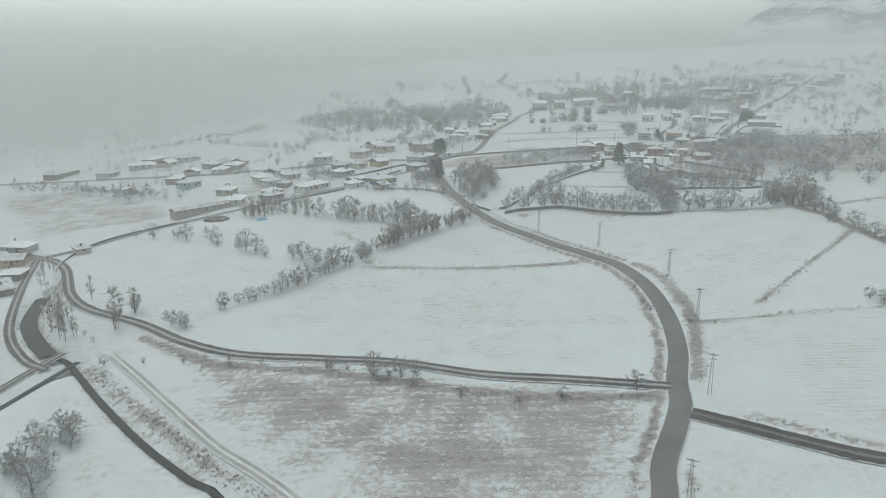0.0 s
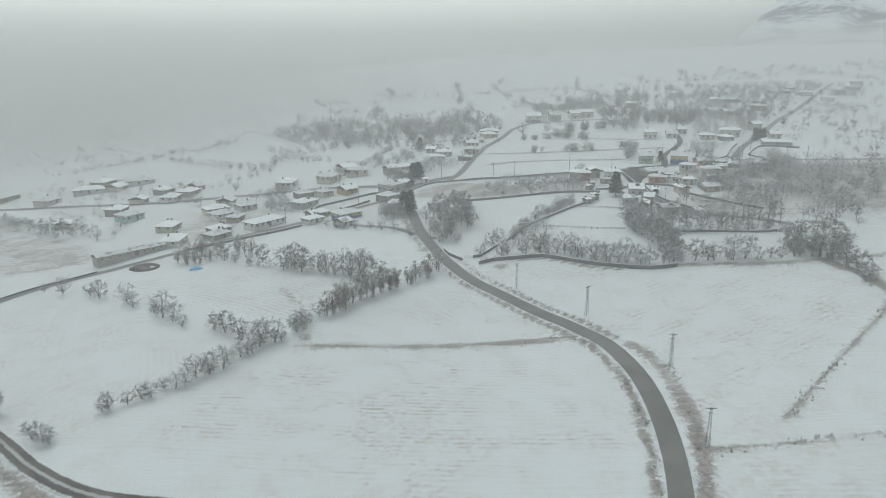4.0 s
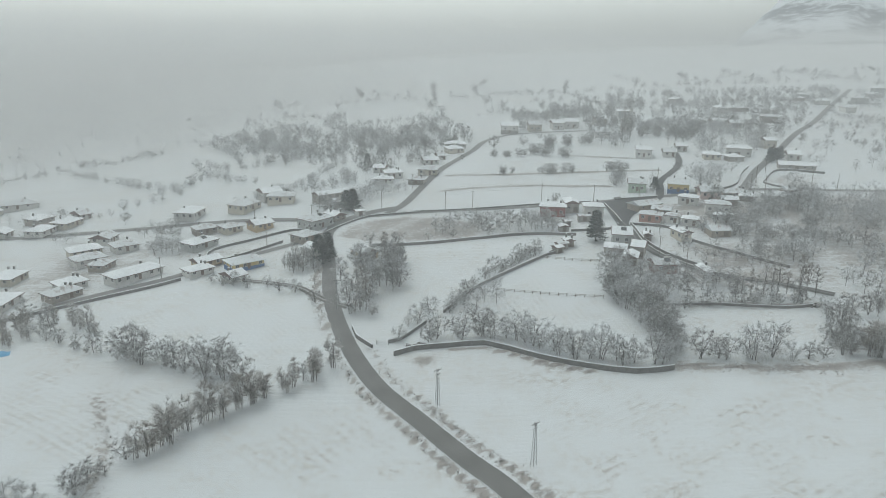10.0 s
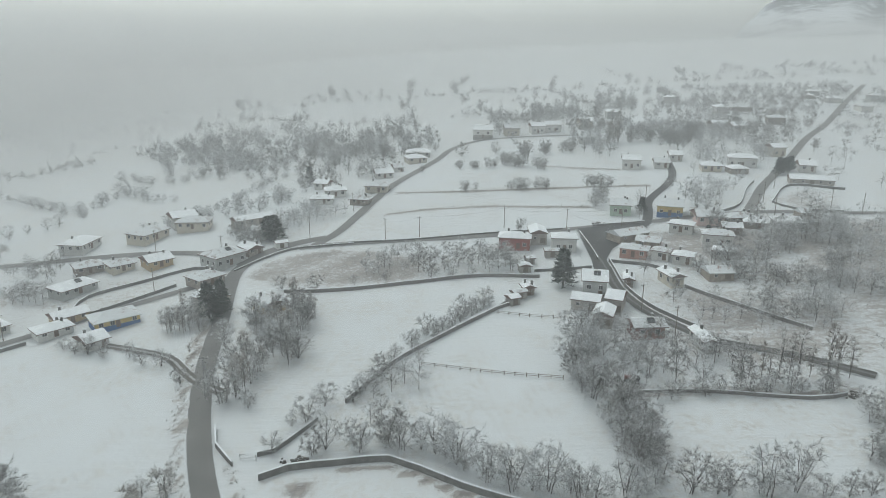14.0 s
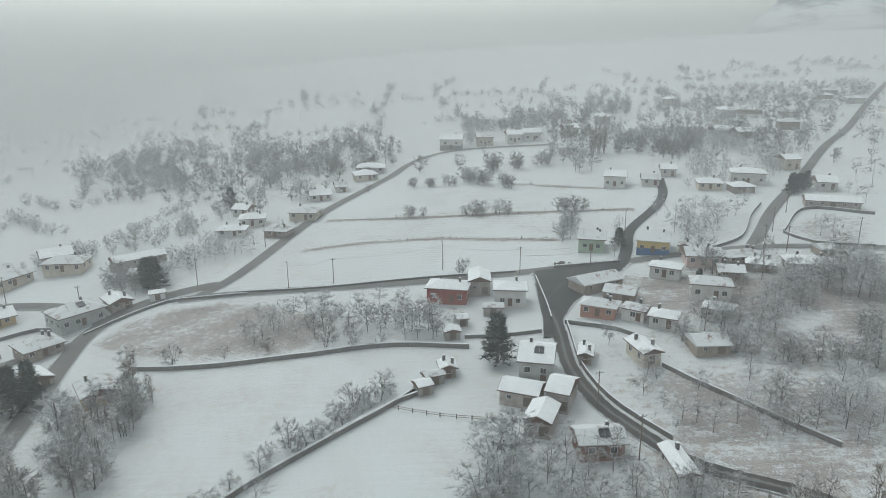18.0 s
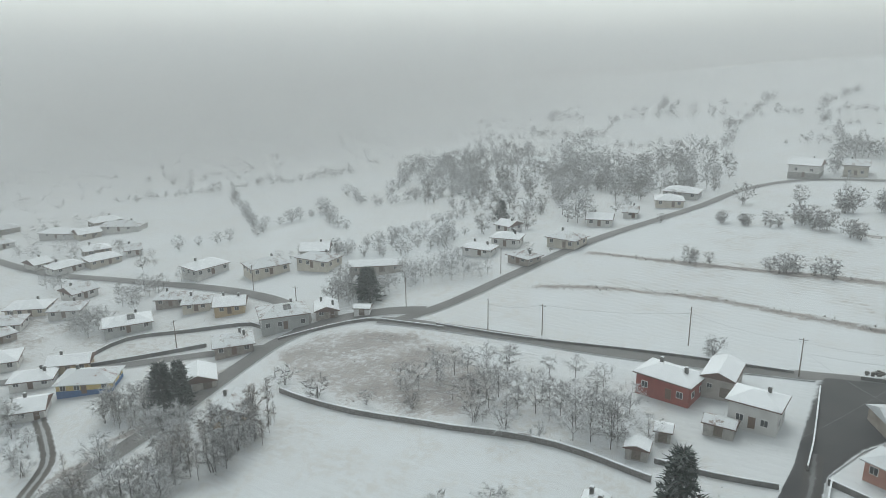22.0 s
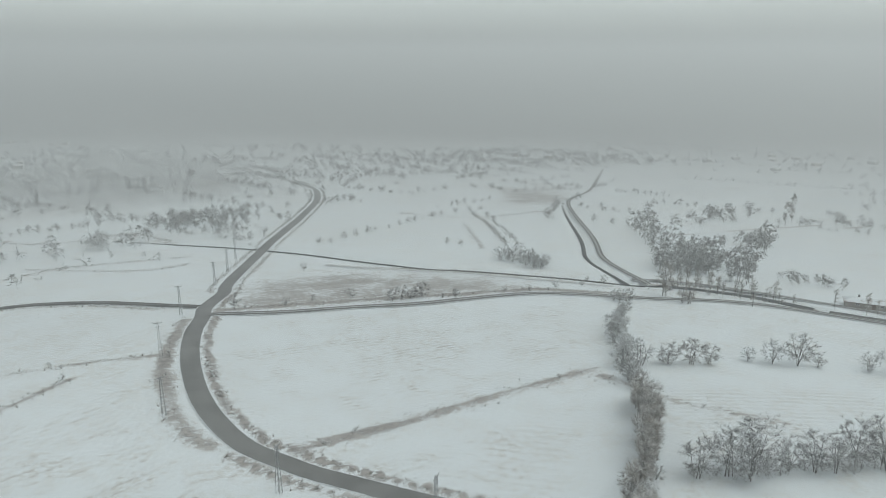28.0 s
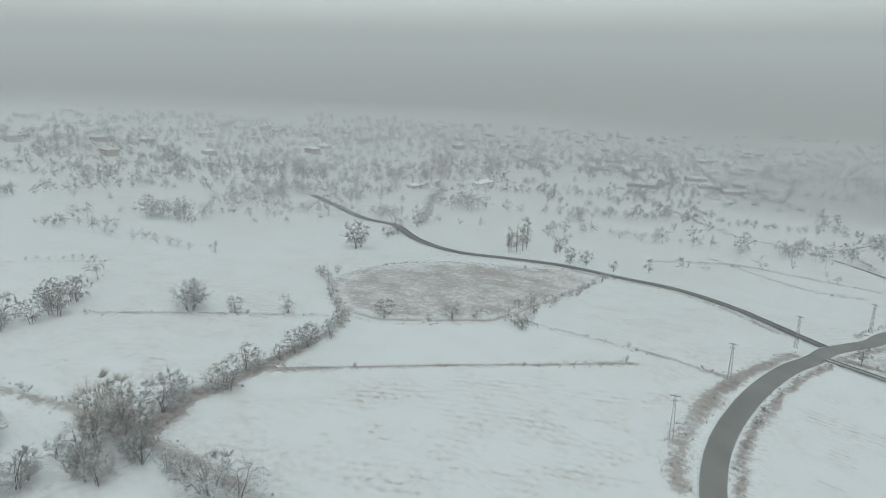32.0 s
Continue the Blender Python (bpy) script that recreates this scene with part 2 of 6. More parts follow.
WALLS = {
    "white": mottled("white_plaster", (0.52, 0.51, 0.49), (0.64, 0.635, 0.615), 0.5, 0.9, random_tone=0.25),
    "cream": mottled("cream_plaster", (0.46, 0.42, 0.35), (0.56, 0.52, 0.45), 0.5, 0.9, random_tone=0.25),
    "grey": mottled("grey_plaster", (0.36, 0.37, 0.36), (0.46, 0.47, 0.46), 0.5, 0.9),
    "stone": mottled("rough_stone_wall", (0.22, 0.19, 0.165), (0.38, 0.34, 0.30), 1.6, 0.95, random_tone=0.3),
    "shed": mottled("shed_blockwork", (0.26, 0.25, 0.235), (0.42, 0.40, 0.375), 1.2, 0.95, random_tone=0.3),
    "barn": mottled("barn_blockwork", (0.30, 0.275, 0.25), (0.46, 0.43, 0.40), 0.8, 0.95, random_tone=0.3),
    "ruin": mottled("crumbling_adobe", (0.24, 0.20, 0.165), (0.36, 0.32, 0.27), 1.0, 0.95),
    "red": mottled("dark_red_plaster", (0.24, 0.055, 0.045), (0.31, 0.085, 0.065), 0.8, 0.85),
    "brick": mottled("red_brick", (0.24, 0.13, 0.11), (0.32, 0.18, 0.15), 3.0, 0.9),
    "salmon": mottled("salmon_plaster", (0.36, 0.18, 0.135), (0.44, 0.25, 0.195), 0.8, 0.9),
    "pink": mottled("pale_pink_plaster", (0.58, 0.44, 0.41), (0.66, 0.54, 0.51), 0.8, 0.9),
    "yellow": mottled("yellow_paint", (0.50, 0.37, 0.12), (0.58, 0.46, 0.20), 0.8, 0.85),
    "ochre": mottled("ochre_plaster", (0.42, 0.31, 0.17), (0.50, 0.39, 0.24), 0.8, 0.9),
    "green": mottled("pale_green_plaster", (0.33, 0.42, 0.33), (0.42, 0.50, 0.41), 0.8, 0.9),
    "teal": mottled("pale_teal_plaster", (0.32, 0.48, 0.45), (0.42, 0.56, 0.53), 0.8, 0.9),
    "kiosk": mottled("white_sheet_metal", (0.66, 0.66, 0.65), (0.75, 0.75, 0.74), 0.8, 0.5),
}

# ---- lie of the land: a fan that falls to the south-west ----
MAIN = ((-84, -466), (-86, -397), (-98, -245), (-79, -152), (-40, -59), (5, 33), (36, 99), (42, 117), (48, 129), (52, 138), (54, 147), (59, 162), (62.8, 182), (64.3, 203), (63.3, 219),
        (60, 233), (54.5, 242.5), (51, 248), (45, 255.5), (35.3, 268.5), (24.5, 282.5), (16, 299.5), (9, 319), (3.5, 340), (-1, 366), (-6, 392), (-7, 406), (-2, 419), (8, 427), (18, 431))
STREAM = ((-134, 221), (-127.3, 200.8), (-116.7, 185.7), (-107.6, 175.8), (-100.7, 172.0), (-83.0, 151.8), (-67.4, 135.4), (-57.6, 126.1), (-48.5, 118.4), (-40.8, 112.3), (-20, 82), (2, 50), (31, 20), (79, -23))
CANAL = ((-97, 171), (-115, 125), (-145, 83), (-233, -47), (-315, -122), (-500, -318))
HUMPS = ((-160, 289, -0.4), (-97, 226, 0.7), (-97, 352, -0.4), (-97, 415, -0.6), (-34, 163, 0.7), (-34, 226, -0.3), (-34, 289, 0.4), (-34, 352, -0.9),
         (-34, 415, -1.1), (-34, 478, 1.6), (29, 100, -0.9), (29, 163, -0.4), (29, 226, -0.9), (29, 289, -0.6), (29, 478, 1.8), (92, 163, 1.2),
         (92, 226, 1.2), (50, 241, -3.4), (92, 352, -0.5), (92, 478, -1.0), (155, 100, 0.6), (155, 415, 0.6), (155, 478, 0.4), (218, 226, 1.0))


def line_distance(x, y, pts):
    """Distance from points to a polyline."""
    best = np.full(np.shape(x), 1e9)
    for (ax, ay), (bx, by) in zip(pts, pts[1:]):
        dx, dy = bx - ax, by - ay
        s = np.clip(((x - ax) * dx + (y - ay) * dy) / (dx * dx + dy * dy), 0, 1)
        best = np.minimum(best, np.hypot(x - ax - s * dx, y - ay - s * dy))
    return best


def land(x, y, carve=True):
    x, y = np.asarray(x, float), np.asarray(y, float)
    a, b = x / 264, (y - 264) / 264
    p, q = np.clip(a, -1.3, 1.3), np.clip(b, -1.8, 1.5)
    z = 13.48 * np.clip(a, -6, 3) + 15.12 * np.clip(b, -8, 4) + -3.44 * p * p + 2.82 * p * q + -1.4 * q * q
    for hx, hy, w in HUMPS:
        z = z + w * np.exp(-((x - hx) ** 2 + (y - hy) ** 2) / 3528)
    z = z + 0.12 * np.sin(x / 11 + 0.7 * np.sin(y / 17)) * np.sin(y / 13)
    if carve:
        z = z - 1.3 * np.clip(1.4 - line_distance(x, y, STREAM) / 4, 0, 1) - 1.0 * np.clip(1.3 - line_distance(x, y, CANAL) / 3.5, 0, 1)
    return z


def ground_z(x, y, carve=True):
    """land() for a single point."""
    a, b = x / 264, (y - 264) / 264
    p, q = max(-1.3, min(1.3, a)), max(-1.8, min(1.5, b))
    z = 13.48 * max(-6, min(3, a)) + 15.12 * max(-8, min(4, b)) + -3.44 * p * p + 2.82 * p * q + -1.4 * q * q
    for hx, hy, w in HUMPS:
        d = (x - hx) ** 2 + (y - hy) ** 2
        if d < 40000:
            z += w * math.exp(-d / 3528)
    z += 0.12 * math.sin(x / 11 + 0.7 * math.sin(y / 17)) * math.sin(y / 13)
    if carve and x < 90 and y < 235:
        for depth, full, width, pts in ((1.3, 1.4, 4, STREAM), (1.0, 1.3, 3.5, CANAL)):
            near = 1e9
            for (ax, ay), (bx, by) in zip(pts, pts[1:]):
                dx, dy = bx - ax, by - ay
                s = max(0, min(1, ((x - ax) * dx + (y - ay) * dy) / (dx * dx + dy * dy)))
                near = min(near, math.hypot(x - ax - s * dx, y - ay - s * dy))
            z -= depth * max(0, min(1, full - near / width))
    return z


def holds(x, y, pts):
    """Whether a single point lies inside an outline."""
    odd = False
    for (ax, ay), (bx, by) in zip(pts, pts[1:] + pts[:1]):
        if (ay > y) != (by > y) and x < (bx - ax) * (y - ay) / (by - ay) + ax:
            odd = not odd
    return odd


COVER = []


def brown(amount, soft, *pts):
    """A field where dead grass shows through the snow."""
    COVER.append(("field", amount, soft, pts))


def strip(amount, width, *pts):
    """A bank or verge of dead grass along a line."""
    COVER.append(("line", amount, width, pts))


def inside(x, y, pts):
    odd = np.zeros(np.shape(x), bool)
    for (ax, ay), (bx, by) in zip(pts, pts[1:] + pts[:1]):
        odd ^= ((ay > y) != (by > y)) & (x < (bx - ax) * (y - ay) / (by - ay + 1e-9) + ax)
    return odd


brown(0.47, 8, (-66, 166), (44, 142), (35, 111), (2, 111), (-32, 122), (-50, 139))
brown(0.3, 10, (-36, 132), (-10, 137), (9, 124), (4, 114), (-20, 116))
brown(0.36, 3, (-180, 298), (-262, 400), (-201, 388), (-145, 346), (-123, 320))
brown(0.8, 1.5, (31, 294), (32, 297), (38, 299), (38, 294), (35, 291))
strip(0.9, 1.6, (42, 299.8), (51, 300), (57, 297), (65, 291.7), (76, 286.3))
strip(0.8, 1.6, (100, 320), (111, 321), (123, 321), (136, 318), (149, 319))
brown(0.7, 3, (-5, 398), (-1, 411), (10, 417), (22, 420), (40, 416), (54, 408), (56, 391), (44, 387), (33, 386), (20, 387), (6, 391))
brown(0.7, 4, (186, 190), (189, 167), (177, 142), (139, 118), (124, 123), (127, 155), (130, 184), (153, 206), (168, 205))
brown(0.50, 8, (33, 106), (-4, 106), (-25, 124), (-7, 139), (27, 125))
brown(0.5, 8, (-240, -151), (-311, -202), (-336, -166), (-232, -45), (-191, -54))
brown(0.45, 8, (-16, 129), (-35, 136), (-25, 155), (-9, 141))
brown(0.4, 4, (191, 455), (208, 475), (225, 468), (211, 443), (195, 445))
brown(0.45, 14, (125, 389), (164, 359), (184, 394), (151, 396))
brown(0.5, 10, (168, 345), (255, 325), (300, 430), (200, 432), (168, 395))
brown(0.35, 12, (43, -184), (96, -233), (138, -108), (111, -119))
brown(0.5, 12, (-9, -319), (-65, -381), (-22, -223), (-2, -224))
brown(0.42, 10, (117, 389), (132, 379), (154, 370), (164, 359), (157, 345), (136, 346), (121, 355))
brown(0.32, 6, (83, 415), (114, 412), (111, 390), (87, 390))
brown(0.5, 8, (121, 424), (202, 427), (184, 394), (151, 394), (126, 393), (116, 400))
brown(0.3, 8, (81, 381), (110, 379), (117, 347), (94, 348), (92, 367))
brown(0.3, 8, (48, 393), (80, 390), (78, 415), (42, 412))
brown(0.4, 10, (-82, 337), (-13, 405), (-41, 422), (-110, 401), (-106, 343))
brown(0.35, 8, (11, 311), (1, 362), (12, 378), (28, 374), (23, 336))
brown(0.42, 12, (106, 334), (156, 319), (187, 372), (128, 377))
brown(0.35, 5, (-95, 327), (-18, 280), (6, 298), (-16, 271), (-71, 298))
def beside(pts, off):
    """A line to the right of another, off metres away."""
    out = []
    for i, (x, y) in enumerate(pts):
        (ax, ay), (bx, by) = pts[max(0, i - 1)], pts[min(len(pts) - 1, i + 1)]
        n = math.hypot(bx - ax, by - ay)
        out.append((x + (by - ay) / n * off, y - (bx - ax) / n * off))
    return tuple(out)


# banks, ditches and field edges
BANKS = (
    (0.62, 3.0, ((-27, 234), (-5, 234.5), (16, 235), (31, 236), (50, 238))),
    (0.6, 1.4, ((70, 178), (79, 177.5), (95, 179), (111, 180), (125, 181))),
    (0.7, 1.6, ((150, 249), (137, 235), (123, 221), (107.6, 205.5), (90, 187.5))),
    (0.6, 1.5, ((209, 257), (195, 243), (165, 215))),
    (0.6, 1.5, ((271, 248), (252, 228))),
    (0.9, 2.4, ((38, 455), (55, 461), (83, 465), (118, 458))),
    (0.9, 2.4, ((40, 487), (71, 489), (105, 491), (150, 487))),
    (0.7, 2.0, ((109, 534), (145, 518))),
    (0.9, 3.5, ((146, 283), (152, 268), (152, 254), (156, 226), (164, 209))),
    (0.7, 2.0, ((170, 122), (142, 116), (121, 115), (101, 113), (82, 121), (65, 132))),
    (0.6, 2.0, ((-138, -6), (-103, 75))),
    (0.5, 1.5, ((106, 45), (66, 67), (46, 62))),
    (0.6, 2.0, ((223, -172), (127, -42), (94, -18), (63, -29), (41, 13))),
    (0.5, 1.5, ((123, 77), (94, 49), (42, 47))),
    (0.5, 2.5, ((-19, 102), (-47, 123), (-93, 167))),
    (0.6, 1.8, ((-113, 18), (-83, 87))),
    (0.6, 1.8, ((-98, -41), (-132, -5), (-202, -16))),
    (0.6, 2.5, ((-306, -107), (-526, -84))),
    (0.6, 2.5, ((-214, 121), (-279, 189))),
    (0.7, 3.0, ((-200, 92), (-332, 90), (-389, 138))),
    (0.8, 3.0, ((48, 141), (21, 144), (-0, 149), (-30, 158), (-59, 164), (-84, 182))),
    (0.9, 5.0, STREAM[:4]),
    (0.5, 1.6, STREAM[3:11]),
    (0.8, 3.0, ((9, 314), (3, 340), (-2, 365), (-7, 388))),
    (0.7, 3.0, ((-26, 238), (-31, 260), (-42, 278))),
    (0.6, 2.2, ((186, 190), (189, 167), (177, 143), (138, 119))),
    (0.8, 2.5, ((186, 190), (168, 207), (153, 208), (130, 186), (126, 155), (124, 124))),
    (0.6, 3.0, ((97, 286), (125, 282), (163, 285), (217, 299))),
    (0.6, 3.4, ((66.5, 231), (69, 225), (70.8, 216), (71, 203), (70.3, 189))),
    (0.75, 3.0, ((69.5, 186), (67.7, 175), (63.3, 161), (59.1, 148))),
    (0.7, 1.8, beside(MAIN[15:22], 4.6)),
    (0.8, 1.8, beside(MAIN[7:25], -4.4)),
    (0.5, 1.2, beside(MAIN[:8], 5.0)),
    (0.5, 1.2, beside(MAIN[:8], -5.0)),
)
for amount, width, pts in BANKS:
    strip(amount, width, *pts)


# tilled fields: rows across which way, spacing, strength, outline
TILLED = (
    (82, 1.7, 0.9, ((-70, 186), (-28, 232), (52, 237), (61, 193), (52, 152), (-5, 163), (-43, 172))),
    (50, 2.4, 0.7, ((-28, 241), (16, 292), (50, 245))),
    (120, 2.2, 0.8, ((27, 300), (96, 282), (146, 260), (124, 221), (91, 189), (76, 190), (72, 226), (58, 257))),
    (86, 1.5, 1.1, ((73, 178), (124, 176), (120, 118), (87, 122), (64, 143))),
    (62, 1.9, 1.2, ((-114, 294), (-79, 304), (-22, 286), (-18, 262), (-34, 249), (-90, 271))),
    (35, 1.8, 0.5, ((-60, 300), (-12, 288), (12, 300), (-4, 338), (-40, 350), (-75, 325))),
    (20, 2.0, 0.6, ((-75, 190), (-45, 228), (-120, 280), (-140, 255), (-112, 212))),
    (75, 2.0, 0.7, ((40, 430), (104, 434), (128, 480), (150, 520), (90, 560), (60, 540))),
    (-60, 2.0, 0.7, ((98, 183), (160, 255), (150, 222), (118, 188))),
    (-60, 2.0, 0.7, ((160, 280), (260, 250), (250, 200), (165, 215))),
    (10, 2.0, 0.5, ((38, 318), (70, 300), (96, 290), (92, 326), (76, 360), (52, 336))),
)


def spread(lo, hi, step, reach):
    """Even steps from lo to hi, then ever wider ones out to the reach."""
    core = list(np.arange(lo, hi + step, step))
    left, right, d = [], [], step
    while (right[-1] if right else core[-1]) < reach:
        d *= 1.22
        right.append((right[-1] if right else core[-1]) + d)
        left.append((left[-1] if left else core[0]) - d)
    return np.array(left[::-1] + core + right)


def build_ground():
    xs, ys = spread(-260, 260, 2.0, 3600), spread(20, 560, 2.0, 3600)
    X, Y = np.meshgrid(xs, ys)
    Z = land(X, Y)
    cover, till = np.zeros(X.shape), np.zeros(X.shape)
    for kind, amount, width, pts in COVER:
        d = line_distance(X, Y, pts if kind == "line" else pts + pts[:1])
        if kind == "line":
            f = np.clip(1.3 - d / (0.75 * width), 0, 1)
            Z += 0.25 * f * (line_distance(X, Y, STREAM) > 8)
        else:
            f = np.clip(0.5 + np.where(inside(X, Y, pts), d, -d) / (2 * width), 0, 1)
        cover = np.maximum(cover, amount * f)
    till[:] = np.clip(np.sin(X / 61 + 2 * np.sin(Y / 83)) * 1.5 + 0.4, 0, 1)
    rows, ploughed = np.zeros(X.shape), np.zeros(X.shape)
    for turn, gap, strength, pts in TILLED:
        d = line_distance(X, Y, pts + pts[:1])
        within = inside(X, Y, pts)
        c, q = math.cos(radians(turn)), math.sin(radians(turn))
        rows = np.where(within, (X * c + Y * q + 3 * np.sin((Y * c - X * q) / 45)) / gap, rows)
        ploughed = np.where(within, strength * np.clip((d - 3) / 5, 0, 1), ploughed)
    nx, ny = len(xs), len(ys)
    v = np.stack([X.ravel(), Y.ravel(), Z.ravel()], 1)
    i = (np.arange(ny - 1)[:, None] * nx + np.arange(nx - 1)).ravel()
    f = np.stack([i, i + 1, i + nx + 1, i + nx], 1)
    me = bpy.data.meshes.new("ground")
    me.from_pydata(v.tolist(), [], f.tolist())
    for name, values in (("cover", cover), ("till", till), ("rows", rows), ("ploughed", ploughed)):
        me.attributes.new(name, "FLOAT", "POINT").data.foreach_set("value", values.ravel().astype(np.float32))
    me.polygons.foreach_set("use_smooth", np.ones(len(f), bool))
    me.materials.append(M_GROUND)
    return tagged(new("ground", me), "gently sloping fields under thin patchy snow", "ground", kind="structure")


ground = build_ground()


def smooth_line(pts, step=3.0):
    """Points at even steps along a smooth curve through pts."""
    p = [Vector((*q, 0)) for q in pts]
    p = [2 * p[0] - p[1]] + p + [2 * p[-1] - p[-2]]
    out = []
    for a, b, c, d in zip(p, p[1:], p[2:], p[3:]):
        n = max(1, int((c - b).length / step))
        for k in range(n):
            t = k / n
            out.append(0.5 * (2 * b + (c - a) * t + (2 * a - 5 * b + 4 * c - d) * t * t + (3 * b - a - 3 * c + d) * t ** 3))
    out.append(p[-2])
    return [(q.x, q.y) for q in out]


def ribbon(name, label, category, mat, edges, lift=0.08, columns=6, level=None):
    """A draped surface between pairs of edge points."""
    v, u, f = [], [], []
    for (ax, ay), (bx, by) in edges:
        for k in range(columns + 1):
            s = k / columns
            x, y = ax + (bx - ax) * s, ay + (by - ay) * s
            v.append((x, y, lift + (level(x, y) if level else ground_z(x, y, False)) - (0.12 if k in (0, columns) else 0)))
            u.append(2 * s - 1)
    w = columns + 1
    for r in range(len(edges) - 1):
        for k in range(columns):
            f.append((r * w + k, r * w + k + 1, (r + 1) * w + k + 1, (r + 1) * w + k))
    me = bpy.data.meshes.new(name)
    me.from_pydata(v, [], f)
    me.attributes.new("across", "FLOAT", "POINT").data.foreach_set("value", u)
    me.polygons.foreach_set("use_smooth", [True] * len(f))
    me.materials.append(mat)
    return tagged(new(name, me), label, category, kind="structure")


ROADS = []


def on_road(x, y, margin):
    for width, lx, hx, ly, hy, line in ROADS:
        if lx < x < hx and ly < y < hy:
            r = (width / 2 + margin) ** 2
            if any((x - a) ** 2 + (y - b) ** 2 < r for a, b in line):
                return True
    return False


def road(name, label, mat, width, pts, category="road", lift=0.3, **more):
    line = smooth_line(pts)
    xs, ys = [p[0] for p in line], [p[1] for p in line]
    ROADS.append((width, min(xs) - 6, max(xs) + 6, min(ys) - 6, max(ys) + 6, line))
    edges = []
    for i, (x, y) in enumerate(line):
        (ax, ay), (bx, by) = line[max(0, i - 1)], line[min(len(line) - 1, i + 1)]
        n = math.hypot(bx - ax, by - ay) or 1
        ox, oy = -(by - ay) / n * width / 2, (bx - ax) / n * width / 2
        edges.append(((x + ox, y + oy), (x - ox, y - oy)))
    return ribbon(name, label, category, mat, edges, lift, **more)


road("main_road", "worn grey asphalt road with snowy shoulders", M_ASPHALT, 5.2, MAIN)
road("farm_entrance", "rutted snowy track turning off the road", M_TRACK, 3.2, ((11, 328), (5, 332), (-1, 338), (-8, 346), (-18, 351), (-28, 355)), lift=0.3)
road("hill_road", "narrow asphalt road climbing between fields", M_ASPHALT, 4.2,
     ((14, 422), (21, 435), (27, 457), (34, 489), (42, 518), (56, 557), (65, 588), (80, 608), (101, 614), (137, 613)))
road("village_road", "grey asphalt road along a field wall", M_ASPHALT, 4.2,
     ((10, 422), (17, 423), (44, 425), (77, 427), (105, 431), (122, 434), (136, 435), (162, 440), (177, 442), (193, 441), (209, 438), (254, 435), (337, 439)))
road("upper_road", "wide wet asphalt road leading uphill", M_ASPHALT, 4.3, ((174, 441), (183, 456), (197, 480), (225, 521), (262, 577), (294, 619), (346, 696), (409, 785)), lift=0.34)
road("north_lane", "dark wet lane between gardens", M_WET, 3.8, ((135, 434), (139, 447), (144, 464), (159, 489), (166, 506), (171, 529)), lift=0.34)
road("west_road", "village street with wet asphalt", M_ASPHALT, 4.6,
     ((-5, 408), (-13, 418), (-32, 425), (-63, 426), (-98, 422), (-135, 417), (-178, 419), (-257, 430), (-327, 447), (-449, 459)), lift=0.32)
road("village_lane", "muddy lane between houses and walls", M_ASPHALT, 4.0,
     ((-6, 401), (-22, 390), (-41, 375), (-59, 358), (-79, 343), (-98, 324), (-114, 310), (-133, 293), (-146, 276), (-158, 266), (-165, 265)), lift=0.26)
road("valley_road", "asphalt road along an open field", M_ASPHALT, 5.4, ((-158, 264), (-175, 274), (-196, 286), (-252, 301), (-305, 339), (-370, 403), (-451, 449)))
road("field_track", "dark muddy farm track with two wheel ruts", M_TRACK, 4.4,
     ((52, 145), (29, 151), (9, 155), (-12, 162), (-32, 165), (-54, 169), (-71, 178), (-89, 192), (-110, 205), (-124, 220), (-139, 246), (-151, 260), (-161, 266)), lift=0.34)
road("side_lane", "dark muddy lane with wheel ruts in the snow", M_LANE, 4.8,
     ((53, 134), (61, 129), (70, 123), (82, 116), (101, 110), (120, 111), (142, 112), (162, 118), (183, 124), (206, 117), (231, 100), (254, 96), (314, 65)), lift=0.34)
road("garden_lane", "slushy lane with two dark wheel ruts", M_LANE, 3.6, ((110.5, 404), (111, 395), (111, 388), (111, 377), (113, 367), (116, 359), (119, 354), (122, 349), (128, 342), (142, 334), (155, 324)), lift=0.38)
road("bank_track", "snow-covered track beside a stream", M_TRACK, 3.6, ((-103, 166), (-113, 173), (-128, 192), (-144, 225), (-159, 262)), lift=0.3)
road("canal_track", "snow-covered track beside a canal", M_TRACK, 3.4, ((-103, 175), (-121, 129), (-153, 83), (-243, -53), (-326, -128), (-510, -325)), lift=0.3)
tagged(ribbon("village_square", "square of dark wet asphalt", "square", M_WET,
              [((108, 431), (139, 436)), ((108, 424), (134, 428)), ((108, 417), (125, 418)), ((108, 409), (117, 408)), ((108, 400), (113, 399)), ((107, 390), (112, 390))], 0.36, 12))
road("stream", "narrow dark stream between snowy banks", M_STREAM, 1.7, STREAM, "water", lift=-0.95)
road("mill_pond", "dark still pond below bare trees", M_STREAM, 4.6, STREAM[:4], "water", lift=-0.72)
road("rut_track", "faint wheel ruts through a snowy meadow", M_FAINT, 3.0, ((-88.2, 172.1), (-67.2, 149.6), (-55.8, 137.3), (-45.6, 126.8), (-31.1, 114.6), (-4.8, 88.6)), lift=0.3)
road("canal", "narrow dark canal", M_STREAM, 2.0, CANAL, "water", lift=-0.6)

